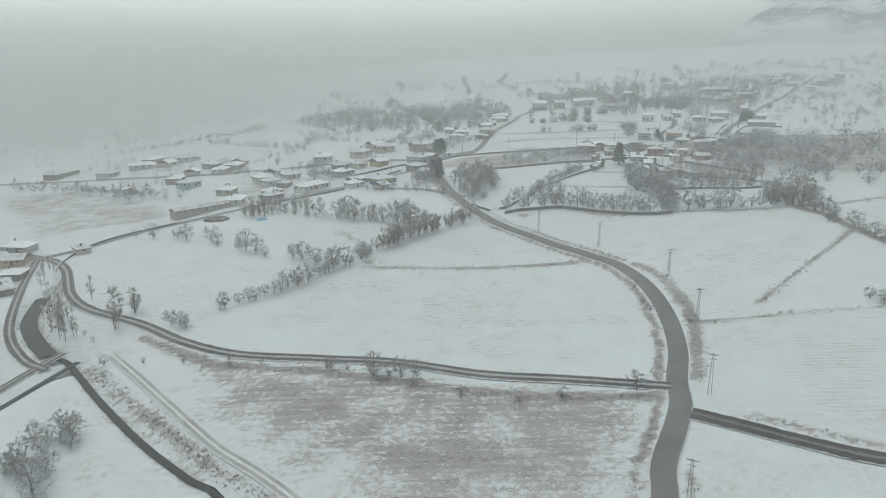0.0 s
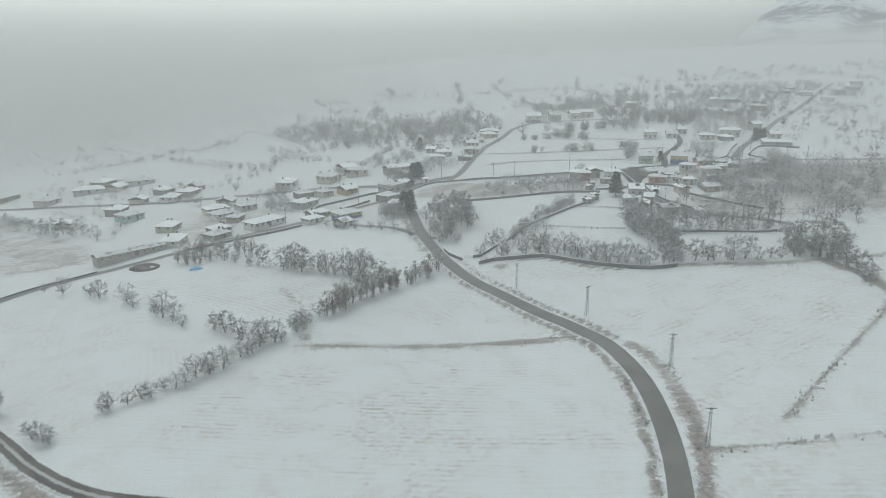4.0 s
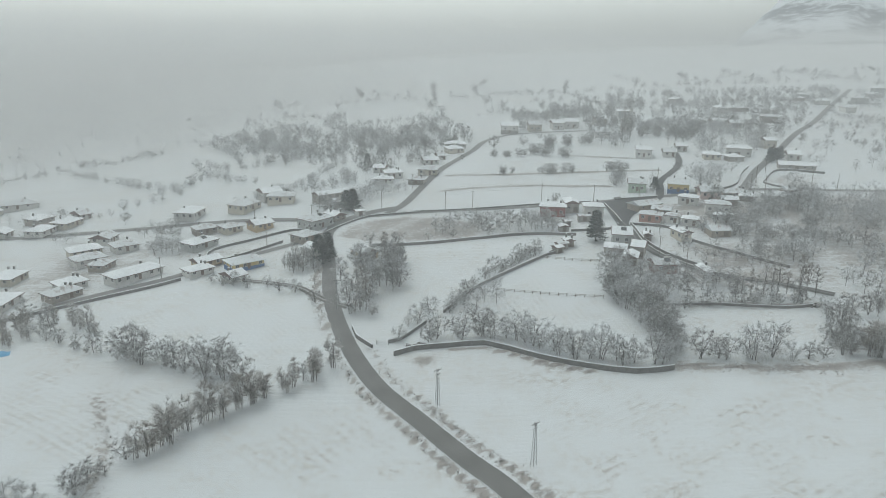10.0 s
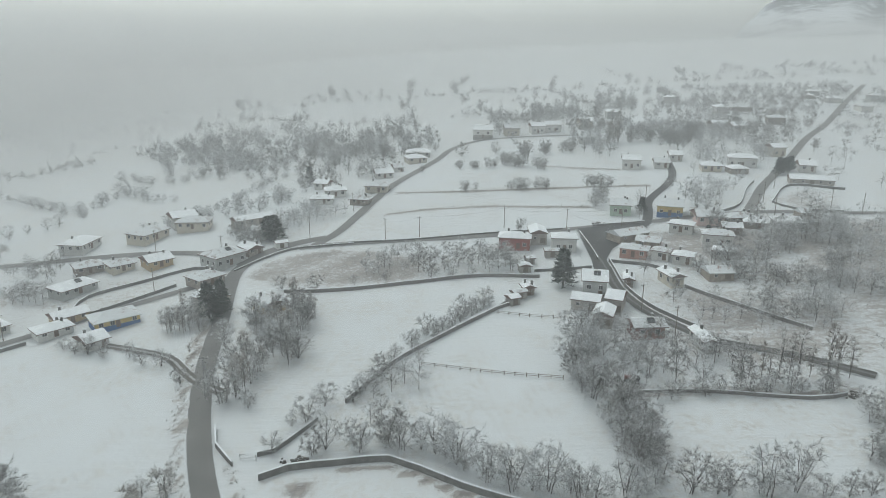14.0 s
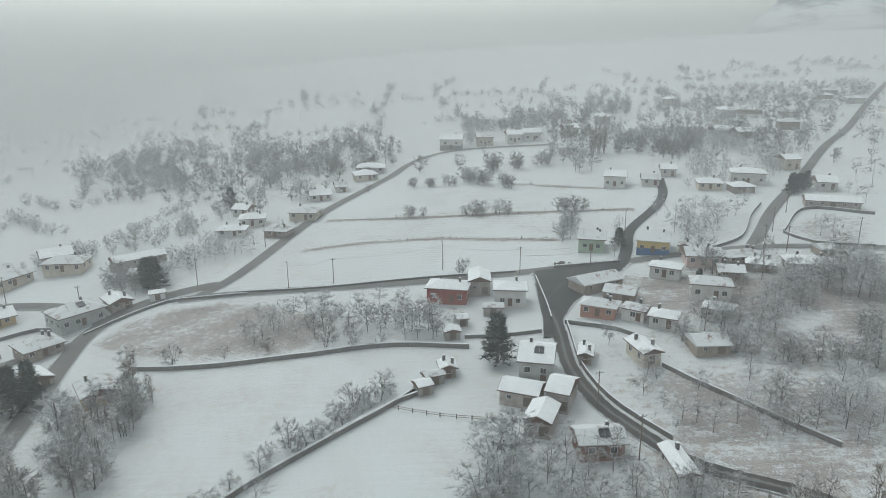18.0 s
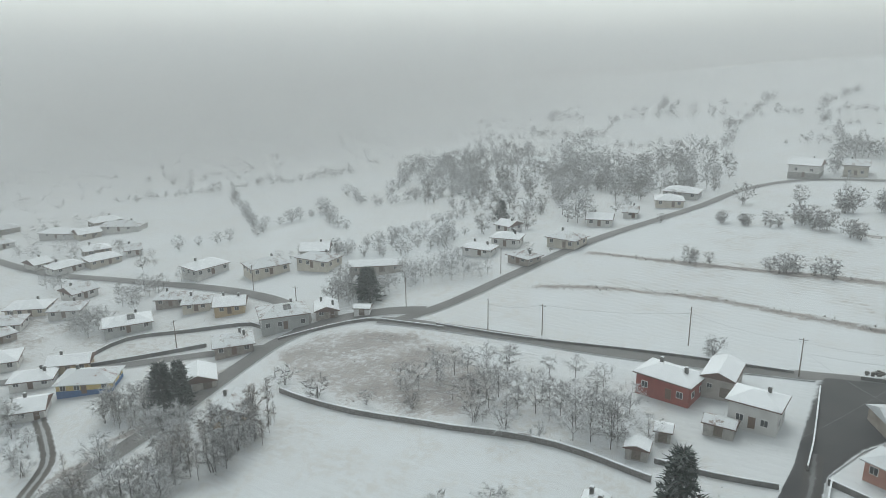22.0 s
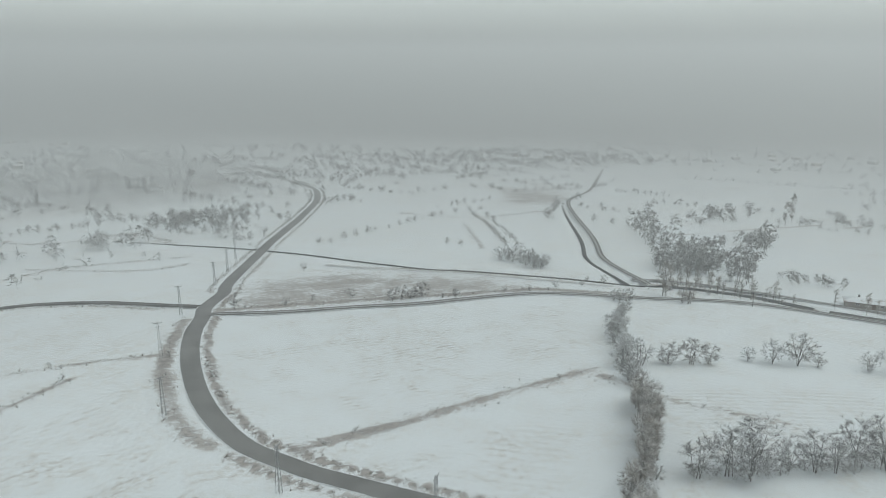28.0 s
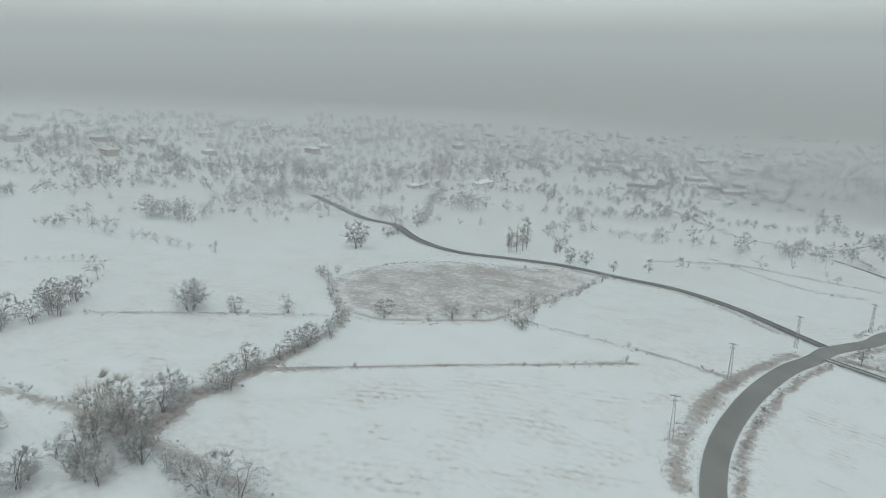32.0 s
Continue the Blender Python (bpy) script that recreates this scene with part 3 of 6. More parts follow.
# ---- fog that fills the valley ----
def fog_bank(name, lo, hi, density, label, rounded=False):
    bm = bmesh.new()
    if rounded:
        bmesh.ops.create_icosphere(bm, subdivisions=3, radius=0.5)
    else:
        bmesh.ops.create_cone(bm, cap_ends=True, segments=64, radius1=0.5, radius2=0.5, depth=1.0)
    for v in bm.verts:
        v.co = [(lo[i] + hi[i]) / 2 + v.co[i] * (hi[i] - lo[i]) for i in range(3)]
    me = bpy.data.meshes.new(name)
    bm.to_mesh(me)
    m = bpy.data.materials.new(name)
    m.use_nodes = True
    n = m.node_tree.nodes
    n.remove(n["Principled BSDF"])
    s = n.new("ShaderNodeVolumeScatter")
    s.inputs["Density"].default_value = density
    s.inputs["Anisotropy"].default_value = 0.22
    s.inputs["Color"].default_value = (0.97, 0.985, 1.0, 1)
    m.node_tree.links.new(s.outputs[0], n["Material Output"].inputs["Volume"])
    me.materials.append(m)
    return tagged(new(name, me), label, "fog", kind="structure")


fog_bank("valley_fog", (-3750, -3550, -700), (3850, 4050, 114), 1 / 860, "pale winter fog that fills the valley")
for k in (1.0, 0.75, 0.55):
    fog_bank("hill_fog", (-420 - 560 * k, 840 - 480 * k, -60), (-420 + 560 * k, 840 + 480 * k, 60 + 110 * k), 1 / 2500, "thicker fog bank on the hillside", True)
for k in (1.0, 0.7):
    fog_bank("low_mist", (65 - 150 * k, -220 - 130 * k, -70), (65 + 150 * k, -220 + 130 * k, 5 * k), 1 / 450, "wisp of mist lying over low fields", True)


# ---- mountain that stands above the fog ----
def mountain(x0, y0, x1, y1, height):
    v, f, nu, nw = [], [], 60, 18
    run = Vector((x1 - x0, y1 - y0, 0))
    side = Vector((-run.y, run.x, 0)).normalized()
    for i in range(nu):
        for j in range(nw):
            u, w = i / (nu - 1), j / (nw - 1)
            p = Vector((x0, y0, 0)) + run * u - side * (1 - w) * 900
            ridge = noise.fractal(Vector((u * 6, w * 2.4, 3.1)), 1.0, 2.1, 6)
            v.append((p.x, p.y, land(p.x, p.y) - 20 + height * w ** 1.3 * (0.8 + 0.4 * ridge) * (0.6 + 0.4 * math.sin(math.pi * min(1, u * 1.2)))))
    f = [(i * nw + j, (i + 1) * nw + j, (i + 1) * nw + j + 1, i * nw + j + 1) for i in range(nu - 1) for j in range(nw - 1)]
    m, n, l, b = graph("snowy_rock", 0.9)
    q = math_node(n, l, "ADD", math_node(n, l, "MULTIPLY", noise_node(n, l, 0.012, 6.0), 0.6), math_node(n, l, "MULTIPLY", noise_node(n, l, 0.06, 5.0), 0.4))
    l.new(mix_node(n, l, step_node(n, l, q, 0.42, 0.58), (0.09, 0.095, 0.11), (0.5, 0.52, 0.55)), b.inputs["Base Color"])
    me = bpy.data.meshes.new("mountain")
    me.from_pydata(v, [], f)
    me.polygons.foreach_set("use_smooth", [True] * len(f))
    me.materials.append(m)
    tagged(new("mountain", me), "steep snow-streaked rocky mountainside above the fog", "mountain", kind="structure")


mountain(1120, 2350, 2500, 1350, 560)

# ---- mesh helpers ----
rng = random.Random(7)


def mesh_of(name, v, f, mat, smooth=False):
    me = bpy.data.meshes.new(name)
    me.from_pydata([tuple(p) for p in v], [], f)
    if smooth:
        me.polygons.foreach_set("use_smooth", [True] * len(f))
    me.materials.append(mat)
    return me


def part(name, me, parent, label="", at=None):
    ob = new(name, me)
    ob.parent = parent
    if at is not None:
        ob.matrix_basis = at
    return tagged(ob, label)


def thing(name, x, y, z, turn, label, category, group=""):
    ob = new(name)
    ob.empty_display_size = 0.5
    ob.matrix_basis = pose(x, y, z, 0, 0, turn)
    return tagged(ob, label, category, group)


def box(v, f, lo, hi, taper=0.0):
    """A box, its top drawn in by taper."""
    k = len(v)
    for z, t in ((lo[2], 0), (hi[2], taper)):
        v += [(lo[0] + t, lo[1] + t, z), (hi[0] - t, lo[1] + t, z), (hi[0] - t, hi[1] - t, z), (lo[0] + t, hi[1] - t, z)]
    f += [tuple(k + i for i in q) for q in ((3, 2, 1, 0), (4, 5, 6, 7), (0, 1, 5, 4), (1, 2, 6, 5), (2, 3, 7, 6), (3, 0, 4, 7))]


def tube(v, f, a, b, ra, rb, sides=4):
    """A tapered limb from a to b."""
    a, b = Vector(a), Vector(b)
    d = (b - a).normalized()
    s = d.orthogonal().normalized()
    t = d.cross(s)
    k = len(v)
    for p, r in ((a, ra), (b, rb)):
        v += [tuple(p + r * (math.cos(2 * math.pi * i / sides) * s + math.sin(2 * math.pi * i / sides) * t)) for i in range(sides)]
    f += [(k + i, k + (i + 1) % sides, k + sides + (i + 1) % sides, k + sides + i) for i in range(sides)]
    f.append(tuple(k + sides + i for i in range(sides)))


def rand_dir(up=0.0):
    while True:
        d = Vector((rng.uniform(-1, 1), rng.uniform(-1, 1), rng.uniform(-1, 1)))
        if 0.05 < d.length < 1:
            return (d.normalized() + Vector((0, 0, up))).normalized()


# ---- trees: every template is one metre high ----
def twig(v, f, p, d, length, width):
    s = d.orthogonal().normalized()
    s = (s * rng.uniform(-1, 1) + d.cross(s) * rng.uniform(-1, 1)).normalized() * width
    k = len(v)
    v += [tuple(p - s), tuple(p + s), tuple(p + d * length)]
    f.append((k, k + 1, k + 2))


TREE_FORMS = {
    # stems, clear trunk, limbs, branch tips, crown half-width, lift of the twigs, twigs a tip, twig length, twig half-width, trunk radius
    "round": (3, 0.03, 6, 110, 0.54, 0.5, 20, 0.10, 0.0040, 0.011),
    "tall": (1, 0.12, 10, 90, 0.38, 0.8, 18, 0.10, 0.0037, 0.011),
    "bare": (1, 0.16, 9, 80, 0.48, 0.6, 13, 0.12, 0.0032, 0.0105),
    "pole": (1, 0.14, 10, 40, 0.13, 1.6, 12, 0.12, 0.0036, 0.008),
    "poplar": (1, 0.06, 12, 70, 0.14, 1.6, 16, 0.10, 0.0040, 0.012),
    "poplar_shrub": (6, 0.05, 3, 80, 0.26, 2.2, 16, 0.16, 0.0034, 0.006),
    "small": (4, 0.02, 3, 26, 0.55, 0.7, 18, 0.22, 0.0070, 0.010),
}
# share of the tips, of the twigs, and how much thicker they are: single trees, joined woods near by, far woods
LEVELS = ((1.0, 1.0, 1.0), (0.6, 0.6, 1.9), (0.34, 0.30, 4.6))


def tree_meshes(form, variant, level):
    """Stems carry limbs, limbs carry branches to tips spread through a lumpy crown, and twigs fan out at every tip."""
    stems, clear, limbs, tips, half, lift, fan, tl, tw, r0 = TREE_FORMS[form]
    part_tips, part_fan, thick = LEVELS[level]
    tips, fan, tw = int(tips * part_tips), max(3, int(fan * part_fan)), tw * thick
    limbs = limbs if level < 2 else 2
    stems = stems if level < 2 else 1
    if level == 2:
        tl, lift = tl * 1.2, 0.4 * lift
    wood_v, wood_f, tv, tf = [], [], [], []
    shift = Vector((rng.uniform(0, 50), rng.uniform(0, 50), rng.uniform(0, 50)))
    mid_z, high = clear + (1 - clear) * 0.50, (1 - clear) * 0.50
    slim = form in ("poplar", "poplar_shrub", "pole")

    def crown_point(r):
        d = rand_dir()
        lump = 1 + 0.45 * noise.noise(d * 1.6 + shift)
        return Vector((d.x * half * lump, d.y * half * lump, d.z * high * (0.8 + 0.2 * lump))) * r + Vector((0, 0, mid_z))

    knots = []
    for s in range(stems):
        base = Vector((rng.uniform(-1, 1), rng.uniform(-1, 1), 0)) * (0.07 if stems > 1 else 0)
        spread_by = half * (0.5 if stems > 1 else 0.12)
        lean = Vector((rng.uniform(-1, 1), rng.uniform(-1, 1), 0)) * spread_by
        top = rng.uniform(0.72, 0.9) if stems > 1 else 0.86
        pts = [base + lean * t ** 1.4 + Vector((0, 0, top * t - (0.04 if t == 0 else 0))) + Vector((rng.uniform(-1, 1), rng.uniform(-1, 1), 0)) * 0.02 * (t > 0) for t in (0, 0.3, 0.6, 0.85, 1.0)]
        for i in range(4):
            tube(wood_v, wood_f, pts[i], pts[i + 1], r0 * (1 - i * 0.22), r0 * (1 - (i + 1) * 0.22), 5 if level == 0 else 3)
        knots += [pts[2], pts[3], pts[4]]
        for k in range(limbs):
            t = clear + (0.75 - clear) * (k + rng.random()) / limbs
            p = base + lean * t ** 1.4 + Vector((0, 0, top * t))
            q = crown_point(0.62)
            q.z = max(q.z, p.z + 0.10 * lift)
            if slim:
                q.x, q.y = p.x + (q.x - p.x) * 0.8, p.y + (q.y - p.y) * 0.8
            bend = p.lerp(q, 0.5) + Vector((0, 0, 0.03)) + rand_dir() * 0.03
            tube(wood_v, wood_f, p, bend, r0 * 0.5 * (1 - 0.4 * t), r0 * 0.34, 4 if level == 0 else 3)
            tube(wood_v, wood_f, bend, q, r0 * 0.34, r0 * 0.16, 3)
            knots += [bend, q]
    made, tries = 0, 0
    while made < tips and tries < tips * 8:
        tries += 1
        o = crown_point(rng.uniform(0.6, 1.0))
        if o.z < 0.05 or noise.noise(o * 3.2 + shift) < -0.16:
            continue
        made += 1
        near = min(knots, key=lambda q: (q - o).length + (0.4 if q.z > o.z + 0.05 else 0))
        if level < 2:
            tube(tv, tf, near, o, r0 * 0.17, r0 * 0.05, 3)
        out = (o - near).normalized() if (o - near).length > 0.01 else Vector((0, 0, 1))
        for k in range(fan):
            d = (out * 0.7 + rand_dir(lift * 0.45) * 0.9).normalized()
            twig(tv, tf, o.lerp(near, rng.random() * 0.9), d, tl * rng.uniform(0.55, 1.2), tw * rng.uniform(0.6, 1.3))
    return mesh_of("trunk", wood_v, wood_f, M_BARK), mesh_of("crown", tv, tf, M_TWIG_WARM if slim else M_TWIG)


def conifer_meshes():
    wv, wf, nv, nf = [], [], [], []
    tube(wv, wf, (0, 0, -0.03), (0, 0, 0.97), 0.022, 0.004, 6)
    for k in range(16):
        z = 0.14 + 0.82 * k / 16
        r = 0.34 * (1 - (z - 0.1) * 0.92) * rng.uniform(0.75, 1.1)
        for b in range(7):
            ang = b * 0.9 + k * 0.55 + rng.uniform(-0.25, 0.25)
            d = Vector((math.cos(ang), math.sin(ang), rng.uniform(-0.25, 0.15))).normalized()
            p, q = Vector((0, 0, z)), Vector((0, 0, z)) + d * r * rng.uniform(0.7, 1.1)
            tube(wv, wf, p, q, 0.005, 0.002, 3)
            for c in range(18):
                o = p.lerp(q, 0.2 + 0.8 * rng.random())
                twig(nv, nf, o, (d * 0.7 + rand_dir(0.3)).normalized(), rng.uniform(0.06, 0.12), 0.012)
    return mesh_of("trunk", wv, wf, M_BARK), mesh_of("crown", nv, nf, M_NEEDLE)


NEAR = {form: [tree_meshes(form, i, 0) for i in range(6)] for form in TREE_FORMS}
MID = {form: [tree_meshes(form, i, 1) for i in range(3)] for form in TREE_FORMS}
FAR = {form: [tree_meshes(form, i, 2) for i in range(4)] for form in TREE_FORMS}
CONIFERS = [conifer_meshes() for i in range(2)]
TREE_TAGS = {
    "round": ("frosted_tree", "leafless broad-crowned tree with frosted grey twigs", "tree"),
    "tall": ("leafless_tree", "tall leafless tree with rime on its twigs", "tree"),
    "bare": ("orchard_tree", "open leafless orchard tree in the snow", "tree"),
    "pole": ("young_poplar", "slender leafless young poplar", "tree"),
    "poplar": ("poplar", "tall narrow leafless poplar", "tree"),
    "poplar_shrub": ("willow_clump", "clump of upright brownish willow stems", "shrub"),
    "small": ("shrub", "low frosted shrub at a field edge", "shrub"),
}


def in_village(x, y):
    return -150 < x < 225 and 85 < y < 600


def plant(form, x, y, height):
    name, label, category = TREE_TAGS[form]
    t = thing(name, x, y, ground_z(x, y), rng.uniform(0, 360), label, category, name + "s")
    trunk, crown = rng.choice(NEAR[form])
    size = Matrix.Diagonal((height * rng.uniform(0.85, 1.15), height * rng.uniform(0.85, 1.15), height, 1))
    stems = part("trunk", trunk, t, at=size)
    if TREE_FORMS[form][0] > 1:
        tagged(stems, kind="stuff")
    part("crown", crown, t, at=size)


WOODS = {}


def plant_far(form, x, y, height):
    """Far trees, gathered by quarter of the landscape and by kind."""
    WOODS.setdefault((form, int(x // 350), int(y // 350), in_village(x, y)), []).append((x, y, height))


PLANTED = {}


def set_tree(form, x, y, height):
    """Single trees round the village, as far as one could count them; the rest joined."""
    if on_road(x, y, 1.2):
        return
    height *= rng.uniform(0.65, 1.3)
    close = -120 < x < 195 and 110 < y < 440
    if close and PLANTED.get(form, 0) < 290:
        PLANTED[form] = PLANTED.get(form, 0) + 1
        plant(form, x, y, height)
    else:
        plant_far(form, x, y, height)


def tree_row(form, spacing, height, jitter, *pts):
    line = smooth_line(pts, spacing)
    for x, y in line:
        set_tree(form, x + rng.uniform(-jitter, jitter), y + rng.uniform(-jitter, jitter), height)


def grove(form, count, height, *pts):
    xs, ys = [p[0] for p in pts], [p[1] for p in pts]
    placed, tries = [], 0
    while len(placed) < count and tries < count * 40:
        tries += 1
        x, y = rng.uniform(min(xs), max(xs)), rng.uniform(min(ys), max(ys))
        if holds(x, y, tuple(pts)) and all(math.hypot(x - a, y - b) > 2.2 for a, b in placed[-60:]) and free(x, y) and noise.noise(Vector((x / 16, y / 16, 0.4))) > -0.2:
            placed.append((x, y))
            set_tree(form, x, y, height)


FOOTPRINTS = []


def free(x, y, margin=1.0):
    return all(abs(x - a) > r + margin or abs(y - b) > r + margin for a, b, r in FOOTPRINTS)


def conifer(x, y, height):
    t = thing("pine_tree", x, y, ground_z(x, y), rng.uniform(0, 360), "dark green pine dusted with snow", "tree", "pines")
    trunk, crown = rng.choice(CONIFERS)
    wide = height * rng.uniform(1.05, 1.4)
    size = Matrix.Diagonal((wide, wide, height, 1))
    part("trunk", trunk, t, at=size)
    part("crown", crown, t, at=size)


def grow_far_woods():
    """One joined mesh for the trees of each far patch."""
    names = {"round": "far_trees", "tall": "far_tall_trees", "bare": "far_orchard", "pole": "far_young_trees", "poplar": "far_poplars", "poplar_shrub": "far_willows", "small": "far_shrubs"}
    for (form, i, j, close), spots in WOODS.items():
        vs, fs, mats, k = [], [], [], 0
        for x, y, h in spots:
            a = rng.uniform(0, 2 * math.pi)
            trunk, crown = rng.choice((MID_ARRAYS if close else FAR_ARRAYS)[form])
            c, s, z = math.cos(a), math.sin(a), ground_z(x, y)
            for slot, (v, f) in enumerate((trunk, crown)):
                w = v * h
                vs.append(np.stack([w[:, 0] * c - w[:, 1] * s + x, w[:, 0] * s + w[:, 1] * c + y, w[:, 2] + z], 1))
                fs.append(f + k)
                mats.append(np.full(len(f), slot, np.int32))
                k += len(v)
        me = triangle_mesh(names[form], np.concatenate(vs), np.concatenate(fs))
        me.materials.append(M_BARK)
        me.materials.append(FAR[form][0][1].materials[0])
        me.polygons.foreach_set("material_index", np.concatenate(mats))
        tagged(new(names[form], me), "leafless trees grey with rime" if close else "distant leafless trees grey with rime", "trees", kind="stuff")


def triangle_mesh(name, v, f):
    """A mesh from arrays of corners and triangles."""
    me = bpy.data.meshes.new(name)
    me.vertices.add(len(v))
    me.vertices.foreach_set("co", np.ascontiguousarray(v, np.float32).ravel())
    me.loops.add(len(f) * 3)
    me.loops.foreach_set("vertex_index", np.ascontiguousarray(f, np.int32).ravel())
    me.polygons.add(len(f))
    me.polygons.foreach_set("loop_start", np.arange(0, len(f) * 3, 3, dtype=np.int32))
    me.update(calc_edges=True)
    return me


def arrays_of(me):
    v = np.empty(len(me.vertices) * 3)
    me.vertices.foreach_get("co", v)
    f = [(p.vertices[0], p.vertices[i], p.vertices[i + 1]) for p in me.polygons for i in range(1, len(p.vertices) - 1)]
    return v.reshape(-1, 3), np.array(f, np.int32)


FAR_ARRAYS = {form: [(arrays_of(a), arrays_of(b)) for a, b in pairs] for form, pairs in FAR.items()}
MID_ARRAYS = {form: [(arrays_of(a), arrays_of(b)) for a, b in pairs] for form, pairs in MID.items()}


def far_fields(origin, turn, columns, rows, size, chance, form="round", height=5):
    """A patchwork of far fields with broken hedges between them."""
    c, q = math.cos(radians(turn)), math.sin(radians(turn))
    jitter = {(i, j): (rng.uniform(-0.25, 0.25), rng.uniform(-0.25, 0.25)) for i in range(columns + 1) for j in range(rows + 1)}

    def corner(i, j):
        u, w = (i + jitter[i, j][0]) * size[0], (j + jitter[i, j][1]) * size[1]
        return origin[0] + u * c - w * q, origin[1] + u * q + w * c

    for i in range(columns):
        for j in range(rows):
            for k, m in ((1, 0), (0, 1)):
                if rng.random() < chance:
                    (ax, ay), (bx, by) = corner(i, j), corner(i + k, j + m)
                    n = int(math.hypot(bx - ax, by - ay) / 5)
                    gap = rng.uniform(0.3, 1.0)
                    for t in range(n):
                        if rng.random() < gap:
                            set_tree(form, ax + (bx - ax) * t / n + rng.uniform(-1.5, 1.5), ay + (by - ay) * t / n + rng.uniform(-1.5, 1.5), height * rng.uniform(0.5, 1.3))

# ---- houses ----
WALL_WORDS = {
    "white": "white plastered", "cream": "cream plastered", "grey": "grey plastered", "stone": "rough stone", "shed": "small blockwork", "barn": "long blockwork",
    "ruin": "half-ruined adobe", "red": "dark red plastered", "brick": "red brick", "salmon": "salmon plastered", "pink": "pale pink plastered", "yellow": "bright yellow painted",
    "ochre": "ochre plastered", "green": "pale green plastered", "teal": "pale teal plastered", "kiosk": "white sheet-metal",
}


def roof_solid(l, d, rise, hip, over, z, thick, along=True):
    """A gabled or hipped roof: outline at the eaves, ridge above, closed below."""
    a, b = l / 2 + over, d / 2 + over
    if not along:
        a, b = b, a
    e = max(0.3, a - b * 0.95) if hip else a
    v = [(-a, -b, z), (a, -b, z), (a, b, z), (-a, b, z), (-a, -b, z + thick), (a, -b, z + thick), (a, b, z + thick), (-a, b, z + thick), (-e, 0, z + thick + rise), (e, 0, z + thick + rise)]
    if not along:
        v = [(-q, p, r) for p, q, r in v]
    f = [(3, 2, 1, 0), (0, 1, 5, 4), (1, 2, 6, 5), (2, 3, 7, 6), (3, 0, 4, 7), (4, 5, 9, 8), (5, 6, 9), (6, 7, 8, 9), (7, 4, 8)]
    return v, f


def pane_mesh(w, h):
    v, f = [], []
    box(v, f, (-w / 2, -0.02, 0), (w / 2, 0.02, h))
    return mesh_of("pane", v, f, M_GLASS)


def frame_mesh(w, h):
    v, f = [], []
    for lo, hi in (((-w / 2 - 0.08, -0.07, -0.08), (w / 2 + 0.08, 0.03, 0)), ((-w / 2 - 0.08, -0.07, h), (w / 2 + 0.08, 0.03, h + 0.08)),
                   ((-w / 2 - 0.08, -0.07, 0), (-w / 2, 0.03, h)), ((w / 2, -0.07, 0), (w / 2 + 0.08, 0.03, h)), ((-0.03, -0.06, 0), (0.03, 0.03, h))):
        box(v, f, lo, hi)
    return mesh_of("window", v, f, M_FRAME)


def door_mesh(w, h, mat):
    v, f = [], []
    box(v, f, (-w / 2, -0.06, 0), (w / 2, 0.02, h))
    box(v, f, (-w / 2 - 0.09, -0.08, 0), (-w / 2, 0.02, h + 0.09))
    box(v, f, (w / 2, -0.08, 0), (w / 2 + 0.09, 0.02, h + 0.09))
    return mesh_of("door", v, f, mat)


WINDOW, PANE = frame_mesh(1.1, 1.15), pane_mesh(1.1, 1.15)
DOOR, BLUE_DOOR, SHED_DOOR = door_mesh(0.95, 2.05, M_DOOR), door_mesh(2.4, 2.3, M_BLUE), door_mesh(1.6, 1.9, M_WOOD)


def chimney(parent, x, y, z):
    v, f = [], []
    box(v, f, (-0.28, -0.28, -0.6), (0.28, 0.28, 1.0))
    box(v, f, (-0.36, -0.36, 1.0), (0.36, 0.36, 1.1))
    box(v, f, (-0.2, -0.2, 1.1), (0.2, 0.2, 1.32))
    c = part("chimney", mesh_of("chimney", v, f, M_CONCRETE), parent, at=pose(x, y, z))
    v, f = [], []
    box(v, f, (-0.3, -0.3, 1.32), (0.3, 0.3, 1.42), 0.06)
    part("snow_cap", mesh_of("snow_cap", v, f, M_SNOW), c)


def small_mesh(name, mat, *boxes):
    v, f = [], []
    for lo, hi in boxes:
        box(v, f, lo, hi)
    return mesh_of(name, v, f, mat)


SOLAR_PANEL = small_mesh("solar_panel", M_GLASS, ((-0.45, -0.8, 0), (0.45, 0.8, 0.08)))
STRUT = small_mesh("strut", M_STEEL, ((-0.03, -0.03, -0.9), (0.03, 0.03, 0)))


def solar_heater(parent, x, y, z, tilt):
    rack = part("heater_rack", small_mesh("heater_rack", M_STEEL, ((-1.0, -0.85, -0.06), (1.0, 0.85, -0.01))), parent, "rooftop solar water heater", at=pose(x, y, z + 0.5, tilt))
    for u in (-0.5, 0.5):
        part("solar_panel", SOLAR_PANEL, rack, "dark glass solar panel", at=pose(u, 0, 0))
        part("strut", STRUT, rack, at=pose(u, 0.8, 0, -tilt))
    v, f = [], []
    tube(v, f, (-0.8, 1.0, 0.2), (0.8, 1.0, 0.2), 0.26, 0.26, 10)
    part("tank", mesh_of("tank", v, f, M_FRAME), rack, "white hot water tank")


